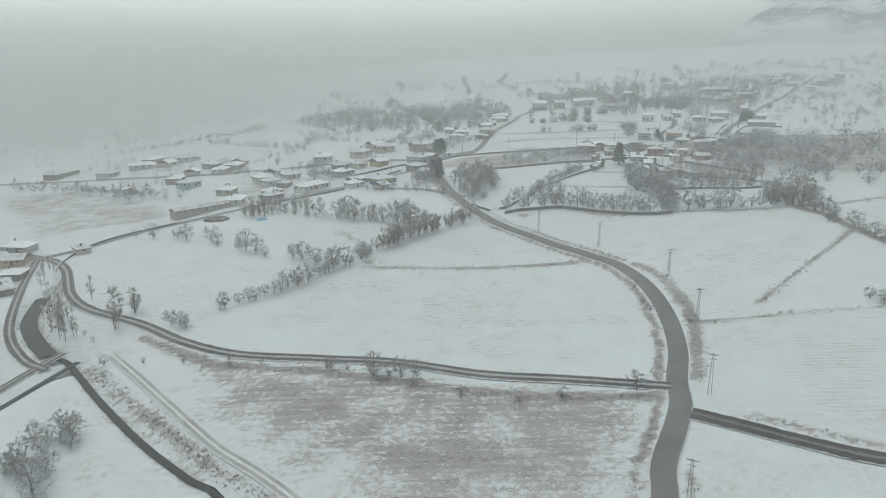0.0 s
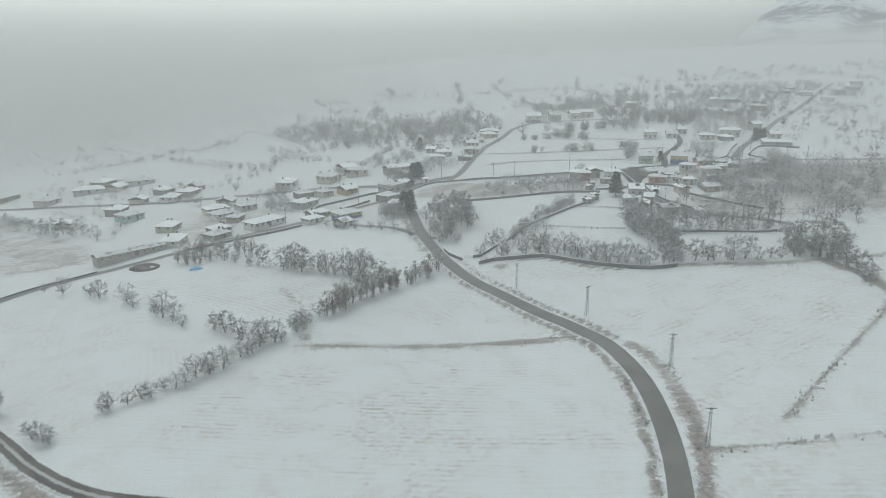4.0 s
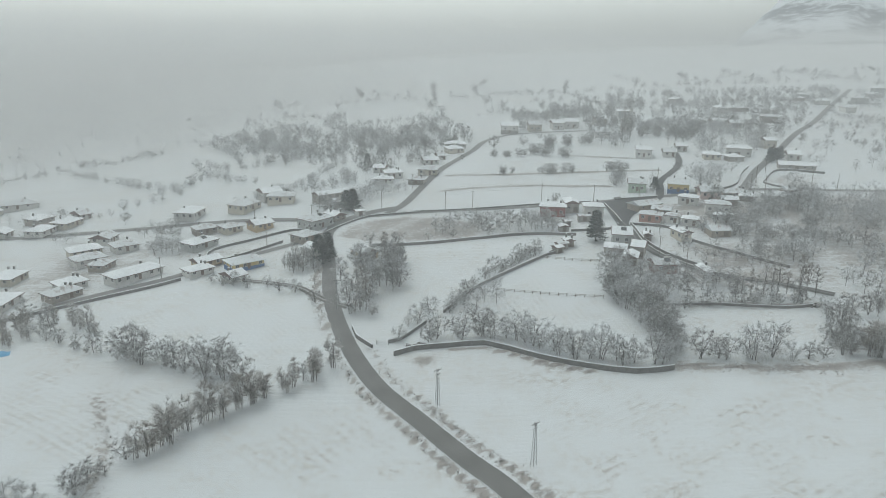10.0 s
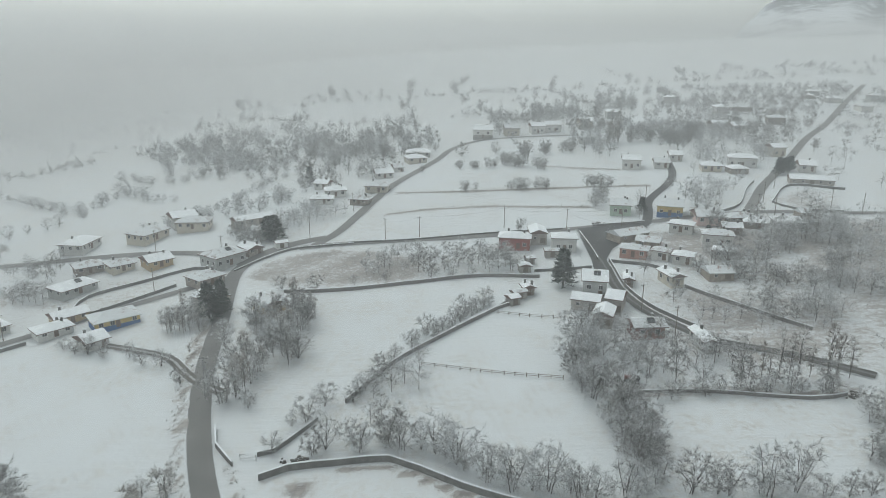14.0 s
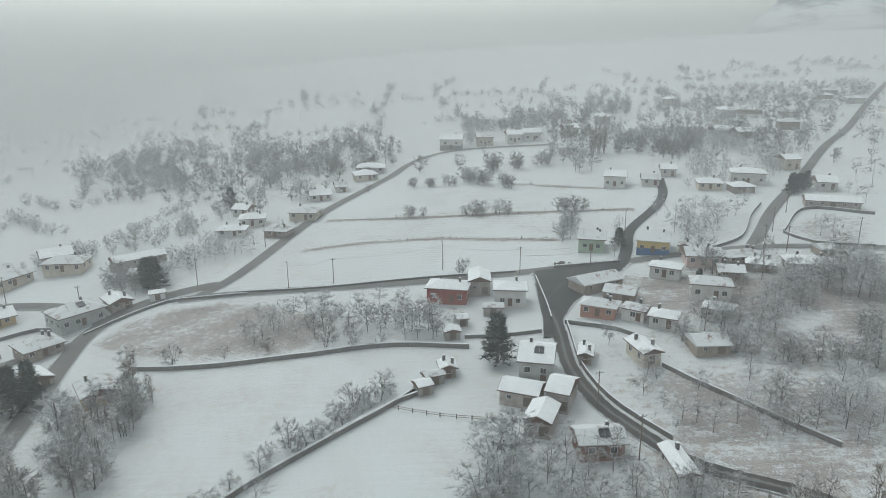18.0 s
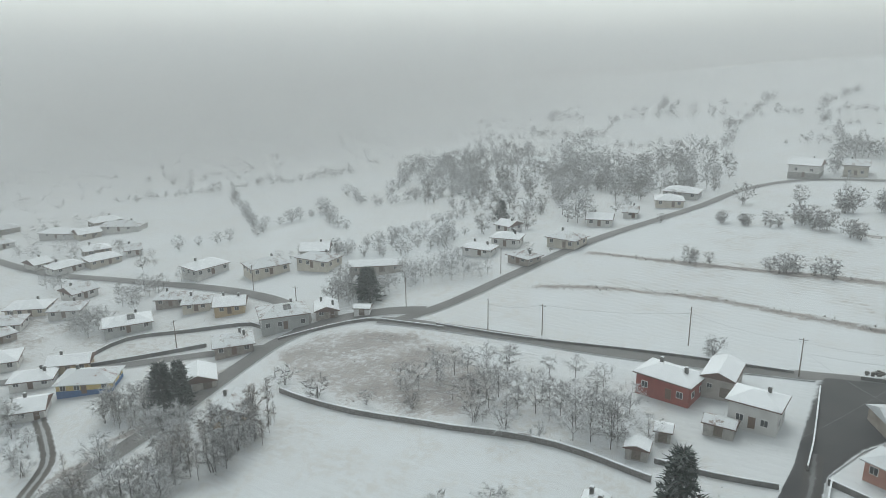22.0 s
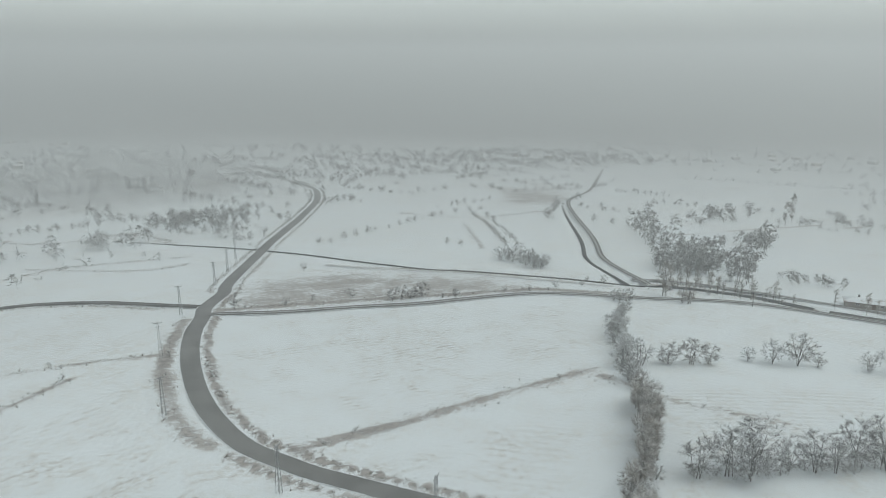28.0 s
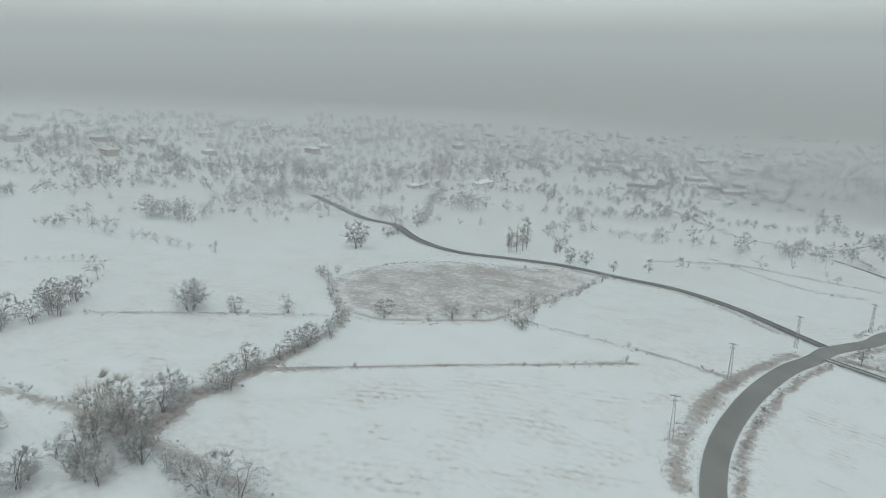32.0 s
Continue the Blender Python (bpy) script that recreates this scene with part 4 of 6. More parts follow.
def house(x, y, turn, l, d, h, style, ridge, plain=False):
    """A house with its front on local -y; l along the front, d deep, h to the eaves."""
    near = in_village(x, y)
    c, s = math.cos(radians(turn)), math.sin(radians(turn))
    FOOTPRINTS.append((x, y, max(l, d) / 2))
    zs = [ground_z(x + px * c - py * s, y + px * s + py * c) for px in (-l / 2, l / 2) for py in (-d / 2, d / 2)]
    base, low = max(zs), min(zs)
    kind = "shed" if style in ("shed", "kiosk") else "barn" if style in ("barn", "ruin") else "house"
    words = WALL_WORDS[style] + " " + {"shed": "shed", "barn": "barn", "house": "house"}[kind]
    roof_words = " under a half-snowed tile roof" if style in ("yellow", "salmon", "ruin") else " with a snow-covered roof"
    t = thing(kind, x, y, base, turn, words + roof_words + (" and two rows of windows" if h > 5 and kind == "house" else ""), kind, "village " + kind + "s")
    along = ridge == "along"
    span = d if along else l
    hip = kind == "house" and along and l > d * 1.05 and style not in ("brick", "pink", "ochre")
    rise = span * (0.17 if kind != "shed" else 0.10) + 0.25
    h *= 0.66 if h < 4.4 else 0.8
    h = max(h, 1.9)
    over = 0.6 if kind == "house" else 0.4
    v, f = [], []
    k = low - base - 0.4
    box(v, f, (-l / 2, -d / 2, k), (l / 2, d / 2, h))
    if not hip:  # gable ends
        q = len(v)
        if along:
            for e in (-l / 2, l / 2):
                v += [(e, -d / 2, h), (e, d / 2, h), (e, 0, h + rise * 0.93)]
        else:
            for e in (-d / 2, d / 2):
                v += [(-l / 2, e, h), (l / 2, e, h), (0, e, h + rise * 0.93)]
        f += [(q, q + 1, q + 2), (q + 5, q + 4, q + 3), (q, q + 2, q + 5, q + 3), (q + 2, q + 1, q + 4, q + 5)]
    part("wall", mesh_of("wall", v, f, WALLS[style]), t)
    if style in ("red", "white") and h > 4.6 or style == "yellow":
        v, f = [], []
        box(v, f, (-l / 2 - 0.04, -d / 2 - 0.04, k), (l / 2 + 0.04, d / 2 + 0.04, h * 0.36), 0.0)
        part("plinth", mesh_of("plinth", v, f, {"red": WALLS["teal"], "white": WALLS["shed"], "yellow": M_BLUE}[style]), t, {"red": "pale teal painted lower storey", "white": "grey rendered lower storey", "yellow": "blue painted lower band"}[style])
    patchy = style in ("yellow", "salmon", "ruin")
    rv, rf = roof_solid(l, d, rise, hip, over, h - 0.08, 0.16, along)
    roof = part("roof", mesh_of("roof", rv, rf, M_PATCHY if patchy else M_TILE), t, "red clay tiles half hidden by snow" if patchy else "")
    if not patchy:
        sv, sf = roof_solid(l, d, rise, hip, over - 0.07, h + 0.085, 0.10, along)
        part("snow_cover", mesh_of("snow_cover", sv, sf, M_THIN if rng.random() < 0.35 else M_SNOW), roof, "smooth layer of fresh snow")
    if kind == "house" and not plain:
        chimney(t, l * rng.choice((-0.22, 0.2)), d * 0.12 if along else d * 0.25, h + rise * 0.75)
        if near and rng.random() < 0.3:
            chimney(t, l * 0.3, -d * 0.05 if along else -d * 0.2, h + rise * 0.7)
        if style in ("grey", "brick") and near:
            solar_heater(t, l * 0.08, -d * 0.22, h + rise * 0.55, 24)
    # windows and doors
    rows = [1.0] if h < 4.4 else [h * 0.5 + 0.1] if h < 5 else [0.9, h * 0.56]
    if plain:
        return t
    if kind == "house":
        for z in rows:
            for side, length, depth, ang in ((0, l, d, 0), (1, d, l, 90), (2, l, d, 180), (3, d, l, 270)):
                n = max(1, int(length / 2.7)) if near else 2 if side == 0 else 0
                for i in range(n):
                    u = (i + 0.5) / n * length - length / 2
                    if side == 0 and i == n // 2 and z == rows[0] and n > 2:
                        continue
                    w = part("window", WINDOW, t, at=pose(0, 0, 0, 0, 0, ang) @ pose(u, -depth / 2 - 0.02, z))
                    part("pane", PANE, w, at=pose(0, -0.03, 0))
        part("door", DOOR, t, at=pose((l / max(1, int(l / 2.3))) * (int(l / 2.3) // 2 + 0.5) - l / 2, -d / 2 - 0.02, 0.05))
    elif kind == "barn":
        n = max(2, int(l / 3.2))
        for i in range(n):
            u = (i + 0.5) / n * l - l / 2
            if i == n // 2:
                part("door", SHED_DOOR, t, at=pose(u, -d / 2 - 0.02, 0.03))
            else:
                w = part("window", WINDOW, t, at=pose(u, -d / 2 - 0.02, h * 0.42) @ Matrix.Diagonal((0.75, 1, 0.7, 1)))
                part("pane", PANE, w, at=pose(0, -0.03, 0))
    else:
        part("door", SHED_DOOR, t, at=pose(0, -d / 2 - 0.02, 0.02) @ Matrix.Diagonal((0.8, 1, 0.9, 1)))
    return t


def village(count, *pts):
    """A loose far hamlet."""
    xs, ys = [p[0] for p in pts], [p[1] for p in pts]
    made, tries = 0, 0
    while made < count and tries < count * 30:
        tries += 1
        x, y = rng.uniform(min(xs), max(xs)), rng.uniform(min(ys), max(ys))
        if holds(x, y, tuple(pts)) and free(x, y, 8):
            made += 1
            house(x, y, rng.choice((-12, -5, 78, 85)), rng.uniform(8, 14), rng.uniform(7, 9), rng.uniform(3, 5), rng.choice(("white", "cream", "white", "stone", "grey")), "along", True)

# ---- the village, house by house: place, turn, length, depth, eaves ----
house(85.0, 414.6, -10, 10.3, 6.8, 4.5, "red", "along")
house(93.2, 420.0, 0, 5.5, 9.0, 4.4, "barn", "across")
house(100.8, 410.2, -4, 7.8, 6.2, 5.4, "white", "along")
house(96.2, 404.6, 0, 4.8, 3.2, 3.0, "shed", "along")
house(88.3, 399.3, 11, 2.5, 2.9, 2.9, "shed", "along")
house(86.0, 392.8, 9, 3.5, 3.1, 2.9, "shed", "across")
house(103.8, 373.7, -11, 6.4, 9.5, 6.0, "grey", "along")
house(121.9, 400.9, -24, 8.2, 5.1, 4.2, "salmon", "along")
house(129.7, 397.6, -31, 5.2, 4.0, 4.2, "white", "along")
house(135.3, 393.4, -25, 5.9, 4.9, 3.9, "white", "along")
house(126.8, 378.4, 15, 3.9, 7.4, 4.2, "cream", "across")
house(114.9, 379.4, -13, 2.5, 5.5, 2.9, "stone", "across")
house(150.9, 408.5, -14, 9.4, 6.1, 4.4, "white", "along")
house(148.9, 396.2, -25, 6.5, 4.7, 3.9, "white", "along")
house(143.9, 422.7, -27, 7.7, 4.8, 4.2, "white", "along")
house(141.3, 381.3, 4, 7.2, 6.4, 3.0, "ruin", "along")
house(128.5, 448.4, -12, 7.6, 8.5, 4.4, "green", "along")
house(146.0, 443.7, -17, 9.1, 10.0, 4.5, "yellow", "along")
house(154.2, 440.1, -22, 3.0, 3.2, 3.3, "cream", "across")
house(100.0, 364.9, -20, 7.5, 5.8, 3.9, "barn", "along")
house(107.5, 363.3, -23, 4.3, 7.4, 4.4, "barn", "along")
house(102.8, 355.7, -20, 4.8, 7.3, 4.2, "barn", "across")
house(111.6, 347.9, 5, 7.6, 5.6, 4.2, "brick", "along")
house(123.1, 340.7, 6, 2.7, 8.3, 3.9, "white", "across")
house(80.3, 369.2, 27, 2.9, 3.1, 3.0, "shed", "along")
house(82.3, 372.7, 25, 3.9, 2.5, 3.0, "shed", "along")
house(85.2, 375.9, 10, 3.0, 3.4, 3.3, "stone", "across")
house(124, 418, 28, 12.6, 7.0, 3.0, "ruin", "along")
house(129, 410, -25, 7.4, 6.0, 2.8, "ruin", "along")
house(156, 431, -7, 9.1, 8.0, 4.0, "pink", "along")
house(167, 431, 13, 11.2, 6.0, 2.8, "stone", "along")
house(160, 420, -12, 6.1, 6.0, 2.8, "stone", "along")
house(170, 425, -21, 6.6, 6.0, 2.8, "stone", "along")
house(182, 424, -8, 10.9, 7.0, 3.2, "white", "along")
house(197, 426, -4, 6.2, 7.0, 3.0, "white", "along")
house(192, 435, 6, 4.4, 5.0, 2.4, "ruin", "along")
house(217, 481, -17, 17.1, 7.0, 3.0, "barn", "along")
house(226, 504, -14, 6.7, 9.0, 4.0, "white", "along")
house(202, 517, -16, 12.5, 8.0, 5.0, "white", "along")
house(185, 511, -9, 8.6, 8.0, 3.5, "cream", "along")
house(195, 505, 3, 7.9, 7.0, 3.0, "stone", "along")
house(176, 535, -11, 6.0, 8.0, 4.0, "white", "along")
house(227, 538, 7, 6.6, 8.0, 5.0, "cream", "along")
house(-14, 451, 40, 15.7, 6.0, 3.0, "barn", "along")
house(-8, 439, 11, 5.3, 6.0, 3.0, "white", "along")
house(-37, 451, 5, 11.9, 8.0, 4.0, "cream", "along")
house(9, 475, 5, 9.2, 6.0, 3.0, "white", "along")
house(13, 486, 12, 8.8, 7.0, 4.0, "white", "along")
house(26, 472, -14, 7.8, 6.0, 3.0, "stone", "along")
house(31, 492, -6, 9.8, 8.0, 4.0, "cream", "along")
house(5, 502, -11, 5.9, 7.0, 3.5, "white", "along")
house(31, 521, 16, 8.2, 8.0, 3.5, "white", "along")
house(37, 536, 14, 4.6, 8.0, 3.0, "white", "along")
house(45, 556, 19, 9.9, 9.0, 3.5, "cream", "along")
house(46, 571, 1, 12.9, 9.0, 3.5, "white", "along")
house(84, 620, -3, 11.7, 12.0, 6.0, "white", "along")
house(102, 625, 2, 8.9, 10.0, 5.0, "cream", "along")
house(118, 627, 5, 8.1, 10.0, 5.0, "white", "along")
house(128, 630, 1, 9.8, 10.0, 5.0, "white", "along")
house(150, 638, 7, 7.8, 10.0, 5.0, "cream", "along")
house(142, 590, -6, 8.7, 10.0, 4.0, "white", "along")
house(151, 522, -12, 8.4, 9.0, 5.0, "white", "along")
house(165, 521, -11, 6.6, 9.0, 3.5, "white", "along")
house(227, 616, 3, 10.0, 10.0, 4.0, "white", "along")
house(235, 608, -3, 8.1, 10.0, 4.0, "white", "along")
house(-32, 356, 51, 5.6, 7.0, 3.2, "white", "along")
house(-32, 369, 40, 11.7, 8.0, 3.6, "yellow", "along")
house(-47, 364, 48, 8.9, 6.0, 3.0, "white", "along")
house(-47, 373, 47, 9.0, 6.0, 3.2, "ochre", "along")
house(-15, 396, 52, 8.9, 8.0, 3.4, "stone", "along")
house(-8, 380, 52, 7.5, 8.0, 2.8, "barn", "across")
house(11, 373, 37, 6.6, 8.0, 3.6, "ochre", "across")
house(-14, 412, 53, 11.8, 9.0, 4.4, "grey", "along")
house(-7, 421, 44, 5.6, 7.0, 3.2, "stone", "across")
house(3, 424, 28, 4.0, 3.0, 2.5, "kiosk", "along")
house(-38, 415, 44, 8.1, 8.0, 3.4, "ochre", "along")
house(-50, 413, 45, 7.5, 7.0, 3.2, "cream", "along")
house(-61, 413, 38, 8.6, 7.0, 3.2, "stone", "along")
house(-57, 395, 59, 11.9, 8.0, 3.4, "grey", "along")
house(-69, 362, 54, 17.7, 8.0, 3.6, "white", "along")
house(-86, 346, 57, 10.1, 7.0, 3.0, "stone", "along")
house(-88, 355, 51, 9.1, 7.0, 3.2, "white", "along")
house(-103, 340, 91, 12.0, 8.0, 3.4, "white", "along")
house(-115, 324, 48, 28.0, 5.0, 3.0, "barn", "along")
house(-94, 380, 46, 10.5, 8.0, 3.4, "white", "along")
house(-86, 374, 83, 8.1, 6.0, 3.0, "stone", "along")
house(-101, 391, 41, 11.3, 8.0, 3.4, "cream", "along")
house(-87, 395, 42, 8.7, 8.0, 3.4, "white", "along")
house(-100, 406, 88, 8.1, 8.0, 3.4, "white", "along")
house(-114, 363, 86, 9.9, 8.0, 3.4, "cream", "along")
house(-142, 385, 61, 10.4, 9.0, 4.0, "teal", "along")
house(-154, 398, 90, 10.2, 8.0, 4.0, "stone", "along")
house(-152, 420, 90, 6.3, 8.0, 3.2, "white", "along")
house(-135, 421, 87, 10.5, 8.0, 3.2, "white", "along")
house(-129, 432, 78, 11.1, 8.0, 3.2, "cream", "along")
house(-129, 445, 57, 5.5, 8.0, 3.2, "white", "along")
house(-146, 440, 71, 9.3, 8.0, 3.2, "stone", "along")
house(-209, 432, 80, 11.4, 9.0, 3.2, "white", "along")
house(-246, 447, 79, 22.1, 9.0, 3.2, "stone", "along")
house(-196, 454, 25, 16.7, 9.0, 3.2, "white", "along")
house(-181, 457, 74, 9.2, 9.0, 3.2, "cream", "along")
house(-174, 470, 31, 18.3, 9.0, 3.2, "white", "along")
house(-198, 476, 77, 12.7, 9.0, 3.2, "stone", "along")
house(-337, 425, 29, 19.9, 9.0, 4.0, "white", "along")
house(-171, 377, 110, 7.2, 7.0, 3.0, "stone", "along")
house(-75, 436, 84, 12.2, 9.0, 4.0, "white", "along")
house(-52, 442, 67, 12.3, 9.0, 4.0, "cream", "along")
house(-44, 457, 36, 9.0, 9.0, 4.5, "white", "along")
house(-166, 239, 131, 10.8, 7.0, 3.0, "white", "along")
house(-152, 229, 127, 14.6, 5.0, 2.8, "stone", "along")
house(-199, 237, 150, 10.6, 6.0, 3.0, "barn", "along")
house(-241, 230, 150, 13.9, 7.0, 3.0, "white", "along")
house(-174, 263, 133, 13.2, 7.0, 3.0, "white", "along")
house(-207, 254, 135, 9.0, 6.0, 3.0, "stone", "along")
house(-303, 243, 137, 15.8, 8.0, 3.4, "cream", "along")
house(-234, 285, 97, 9.3, 7.0, 3.0, "stone", "along")
house(-298, 318, 137, 13.8, 8.0, 3.4, "white", "along")
house(-434, 235, 132, 21.9, 10.0, 3.5, "white", "along")
house(-430, 263, 136, 25.4, 10.0, 3.5, "white", "along")
house(-145, 270, 134, 7.3, 5.0, 2.6, "white", "along")
house(-174, 277, -4, 10.5, 8.0, 3.6, "grey", "along")
house(-166, 260, 12, 8.0, 8.0, 3.4, "ochre", "along")
house(-156, 242, 6, 7.4, 7.0, 3.0, "stone", "along")
house(210, -192, -170, 24.5, 8.0, 3.4, "barn", "along")
house(193, -283, -149, 17.1, 8.0, 3.4, "barn", "along")
house(170, -237, -155, 18.3, 8.0, 3.4, "barn", "along")
house(149, -216, -145, 15.3, 8.0, 3.4, "barn", "along")
house(284, -70, -97, 16.0, 7.0, 3.0, "white", "along")
house(302, -17, -106, 11.5, 7.0, 3.0, "white", "along")

# far hamlets
village(26, (455, 162), (448, 61), (462, -203), (375, -608), (576, -866), (711, -203), (641, 75))
village(26, (363, -254), (65, -648), (108, -1941), (516, -732))
village(18, (322, -285), (133, -239), (142, -776), (532, -1119))
village(12, (-464, -593), (-655, -453), (-1120, -936), (-939, -1359))
village(22, (-634, -297), (-737, -56), (-585, 132), (-1318, -71), (-998, -551))
village(26, (-654, 124), (-655, 428), (-1394, 499), (-1114, 40))
village(16, (-718, 35), (-586, 386), (-1042, 449), (-1952, -234))
village(20, (-628, 414), (-558, 532), (-1159, 742), (-1144, 522))
village(9, (193, 657), (358, 648), (419, 753), (234, 767))
village(5, (156, 600), (258, 598), (296, 683), (178, 698))

# ---- trees ----
# hedge along the low meadow, then the bushes down to the farm track
tree_row('round', 2.8, 5.6, 1.2, (-69, 200), (-59, 208), (-49, 218), (-41, 230))
tree_row('round', 3.0, 6.0, 1.4, (-40, 231), (-33, 239), (-29, 246))
for x, y, h in ((-39, 238, 7), (-46, 241, 6.5), (-45, 240, 5.5), (-51, 244, 7), (-55, 246, 5), (-66, 249, 6), (-70, 253, 6.5), (-75, 257, 7.5), (-79, 260, 4.5), (-89, 267, 8), (-93, 271, 7),
                (-105, 277, 7.5), (-110, 280, 6), (-121, 283, 6.5), (-130, 287, 6)):
    set_tree('round', x, y, h)
set_tree('round', -29.5, 244, 8)
set_tree('round', -25, 255, 5.5)
set_tree('small', -27, 250, 3.5)
# willows and trees from the hedge corner up to the road
tree_row('poplar_shrub', 1.5, 8.5, 1.1, (-22, 256), (-16, 265), (-9, 272), (-2, 278))
tree_row('poplar_shrub', 2.4, 7.0, 1.6, (-2, 279), (5, 284), (11, 291))
tree_row('round', 3.4, 4.0, 1.0, (-2, 282), (5, 287), (12, 294))
set_tree('round', 7, 294, 6.5)
tree_row('round', 3.6, 9.0, 1.2, (-10, 285), (-20, 289.5), (-29, 293.5), (-37, 296), (-46, 299))
tree_row('small', 3.0, 3.0, 2.0, (-12, 284), (-30, 293), (-48, 300), (-66, 309), (-84, 325))
tree_row('tall', 5.5, 7.5, 1.2, (-54, 303), (-66, 310), (-74, 317), (-84, 325))
tree_row('round', 4, 5, 1.5, (28, 307), (30, 313), (37, 321), (44, 326), (50, 341), (66, 362), (73, 369))
tree_row('round', 2.4, 7.8, 1.4, (36, 306), (43, 306), (52, 306.5), (59, 303), (66, 298), (77, 292.5), (88, 288), (96, 288))
tree_row('round', 2.0, 8.5, 2.8, (98, 291), (99, 303), (97, 313), (94, 323), (94, 335), (95, 348))
tree_row('round', 3.0, 8, 1.5, (105, 289), (108, 289), (114, 289), (120, 288))
tree_row('round', 4, 6.5, 1.5, (125, 287), (130, 287), (134, 288), (139, 288))
tree_row('round', 4, 7, 1.5, (143, 308), (145, 305), (146, 301))
tree_row('tall', 4.5, 7, 2, (102, 334), (112, 325), (124, 321), (136, 320), (144, 320))
for x in (126, 128, 130, 132, 134.5, 136, 138, 141, 145, 147, 149):
    set_tree('pole', x, 324.5 + 0.8 * math.sin(x), 10.5)
tree_row('small', 7, 5, 1, (11, 387), (23, 386), (33, 387), (44, 389), (56, 390), (70, 390))
tree_row('round', 2.4, 4, 0.8, (58, 351), (64, 357), (68, 363), (74, 368))
tree_row('round', 3, 6, 1.5, (10, 326), (3, 331), (-3, 338), (-5, 343))
tree_row('round', 4.5, 5, 1.5, (7, 333), (-4, 339), (-20, 347), (-40, 354))
tree_row('round', 5.5, 8, 1.5, (16, 310), (14, 315), (12, 320), (11, 325))
tree_row('poplar_shrub', 3.5, 7, 1.5, (-59, 314), (-71, 325), (-81, 327), (-84, 323))
tree_row('round', 9, 4, 0.6, (23, 424), (44, 426), (65, 427), (81, 429))
grove('round', 18, 6, (2, 362), (11, 366), (20, 378), (25, 366), (27, 338), (18, 334), (20, 319), (17, 312), (11, 327))
grove('tall', 13, 9, (2, 352), (20, 378), (25, 366), (27, 340), (18, 334), (13, 336))
grove('pole', 16, 8.5, (14, 322), (18, 325), (28, 343), (22, 375), (13, 371), (8, 364), (7, 348))
grove('bare', 10, 6, (37, 313), (53, 312), (58, 337), (44, 332))
grove('pole', 13, 6, (-8, 343), (1, 342), (0, 357), (-7, 384), (-16, 390), (-20, 368))
grove('bare', 34, 6, (44, 396), (83, 390), (84, 403), (77, 412), (58, 417), (39, 413))
grove('bare', 7, 8, (72, 393), (87, 390), (90, 400), (79, 406))
grove('bare', 24, 7.5, (130, 388), (143, 382), (164, 362), (181, 389), (154, 396), (142, 397))
grove('bare', 14, 5, (117, 389), (122, 384), (123, 354), (136, 348), (143, 357), (135, 375))
grove('bare', 22, 5.5, (137, 349), (158, 347), (168, 365), (157, 375))
grove('bare', 26, 7, (162, 398), (184, 394), (200, 424), (175, 417))
grove('bare', 24, 6.5, (156, 454), (174, 447), (198, 496), (164, 488))
grove('bare', 60, 6.5, (170, 509), (201, 504), (248, 562), (199, 560))
grove('bare', 9, 6, (118, 441), (123, 440), (126, 464), (124, 476))
grove('bare', 8, 5, (129, 439), (136, 438), (142, 467), (135, 463))
grove('bare', 30, 5.5, (-1, 445), (23, 454), (28, 479), (4, 471))
grove('round', 30, 5, (-49, 462), (-19, 461), (-4, 478), (-8, 499), (-20, 488), (-51, 478))
grove('bare', 16, 6, (94, 350), (107, 349), (108, 356), (95, 360))
grove('bare', 24, 7, (93, 328), (100, 325), (113, 324), (117, 342), (102, 347), (95, 338))
grove('bare', 20, 6.5, (115, 324), (127, 323), (131, 335), (120, 337))
grove('bare', 24, 6, (-18, 365), (2, 342), (2, 354), (2, 365), (-10, 374))
grove('pole', 20, 6, (5, 333), (0, 347), (-4, 364), (-14, 362), (-9, 349))
grove('pole', 12, 7, (15, 328), (21, 336), (28, 361), (26, 374), (17, 377), (14, 364), (16, 337))
grove('bare', 7, 6, (36, 382), (44, 399), (36, 413), (35, 398))
grove('poplar_shrub', 11, 6, (-72, 305), (-86, 327), (-100, 324), (-94, 309))
grove('bare', 16, 5, (-67, 372), (-59, 390), (-78, 401), (-79, 386))
grove('bare', 22, 5, (-74, 396), (-60, 421), (-76, 431), (-97, 409))
grove('bare', 34, 5.5, (-37, 420), (-4, 428), (8, 443), (-1, 452), (-28, 434))
grove('round', 22, 6, (-128, 350), (-142, 361), (-202, 393), (-222, 391), (-167, 355))
grove('bare', 24, 5, (-139, 365), (-124, 375), (-158, 413), (-206, 414), (-186, 392))
grove('bare', 40, 5, (-118, 404), (-92, 432), (-143, 458), (-180, 425))
grove('bare', 34, 5, (-170, 416), (-165, 472), (-217, 489), (-245, 438))
grove('round', 40, 8, (-115, 161), (-128, 192), (-224, 134), (-218, 119), (-172, 111))
grove('tall', 16, 11, (-127, 190), (-135, 193), (-225, 135), (-223, 131))
grove('poplar', 6, 15, (-306, 80), (-308, 86), (-356, 56), (-354, 52))
grove('round', 18, 4.5, (-150, 195), (-166, 213), (-177, 204), (-167, 182))
grove('round', 26, 5, (-345, 78), (-373, 146), (-405, 132), (-378, 64))
grove('round', 110, 8, (-163, 236), (-273, 236), (-429, 235), (-534, 159), (-467, 122), (-256, 201))
grove('bare', 120, 7, (-209, 268), (-295, 276), (-348, 321), (-596, 304), (-610, 196))
grove('round', 120, 7, (-322, 323), (-387, 402), (-655, 428), (-596, 304))
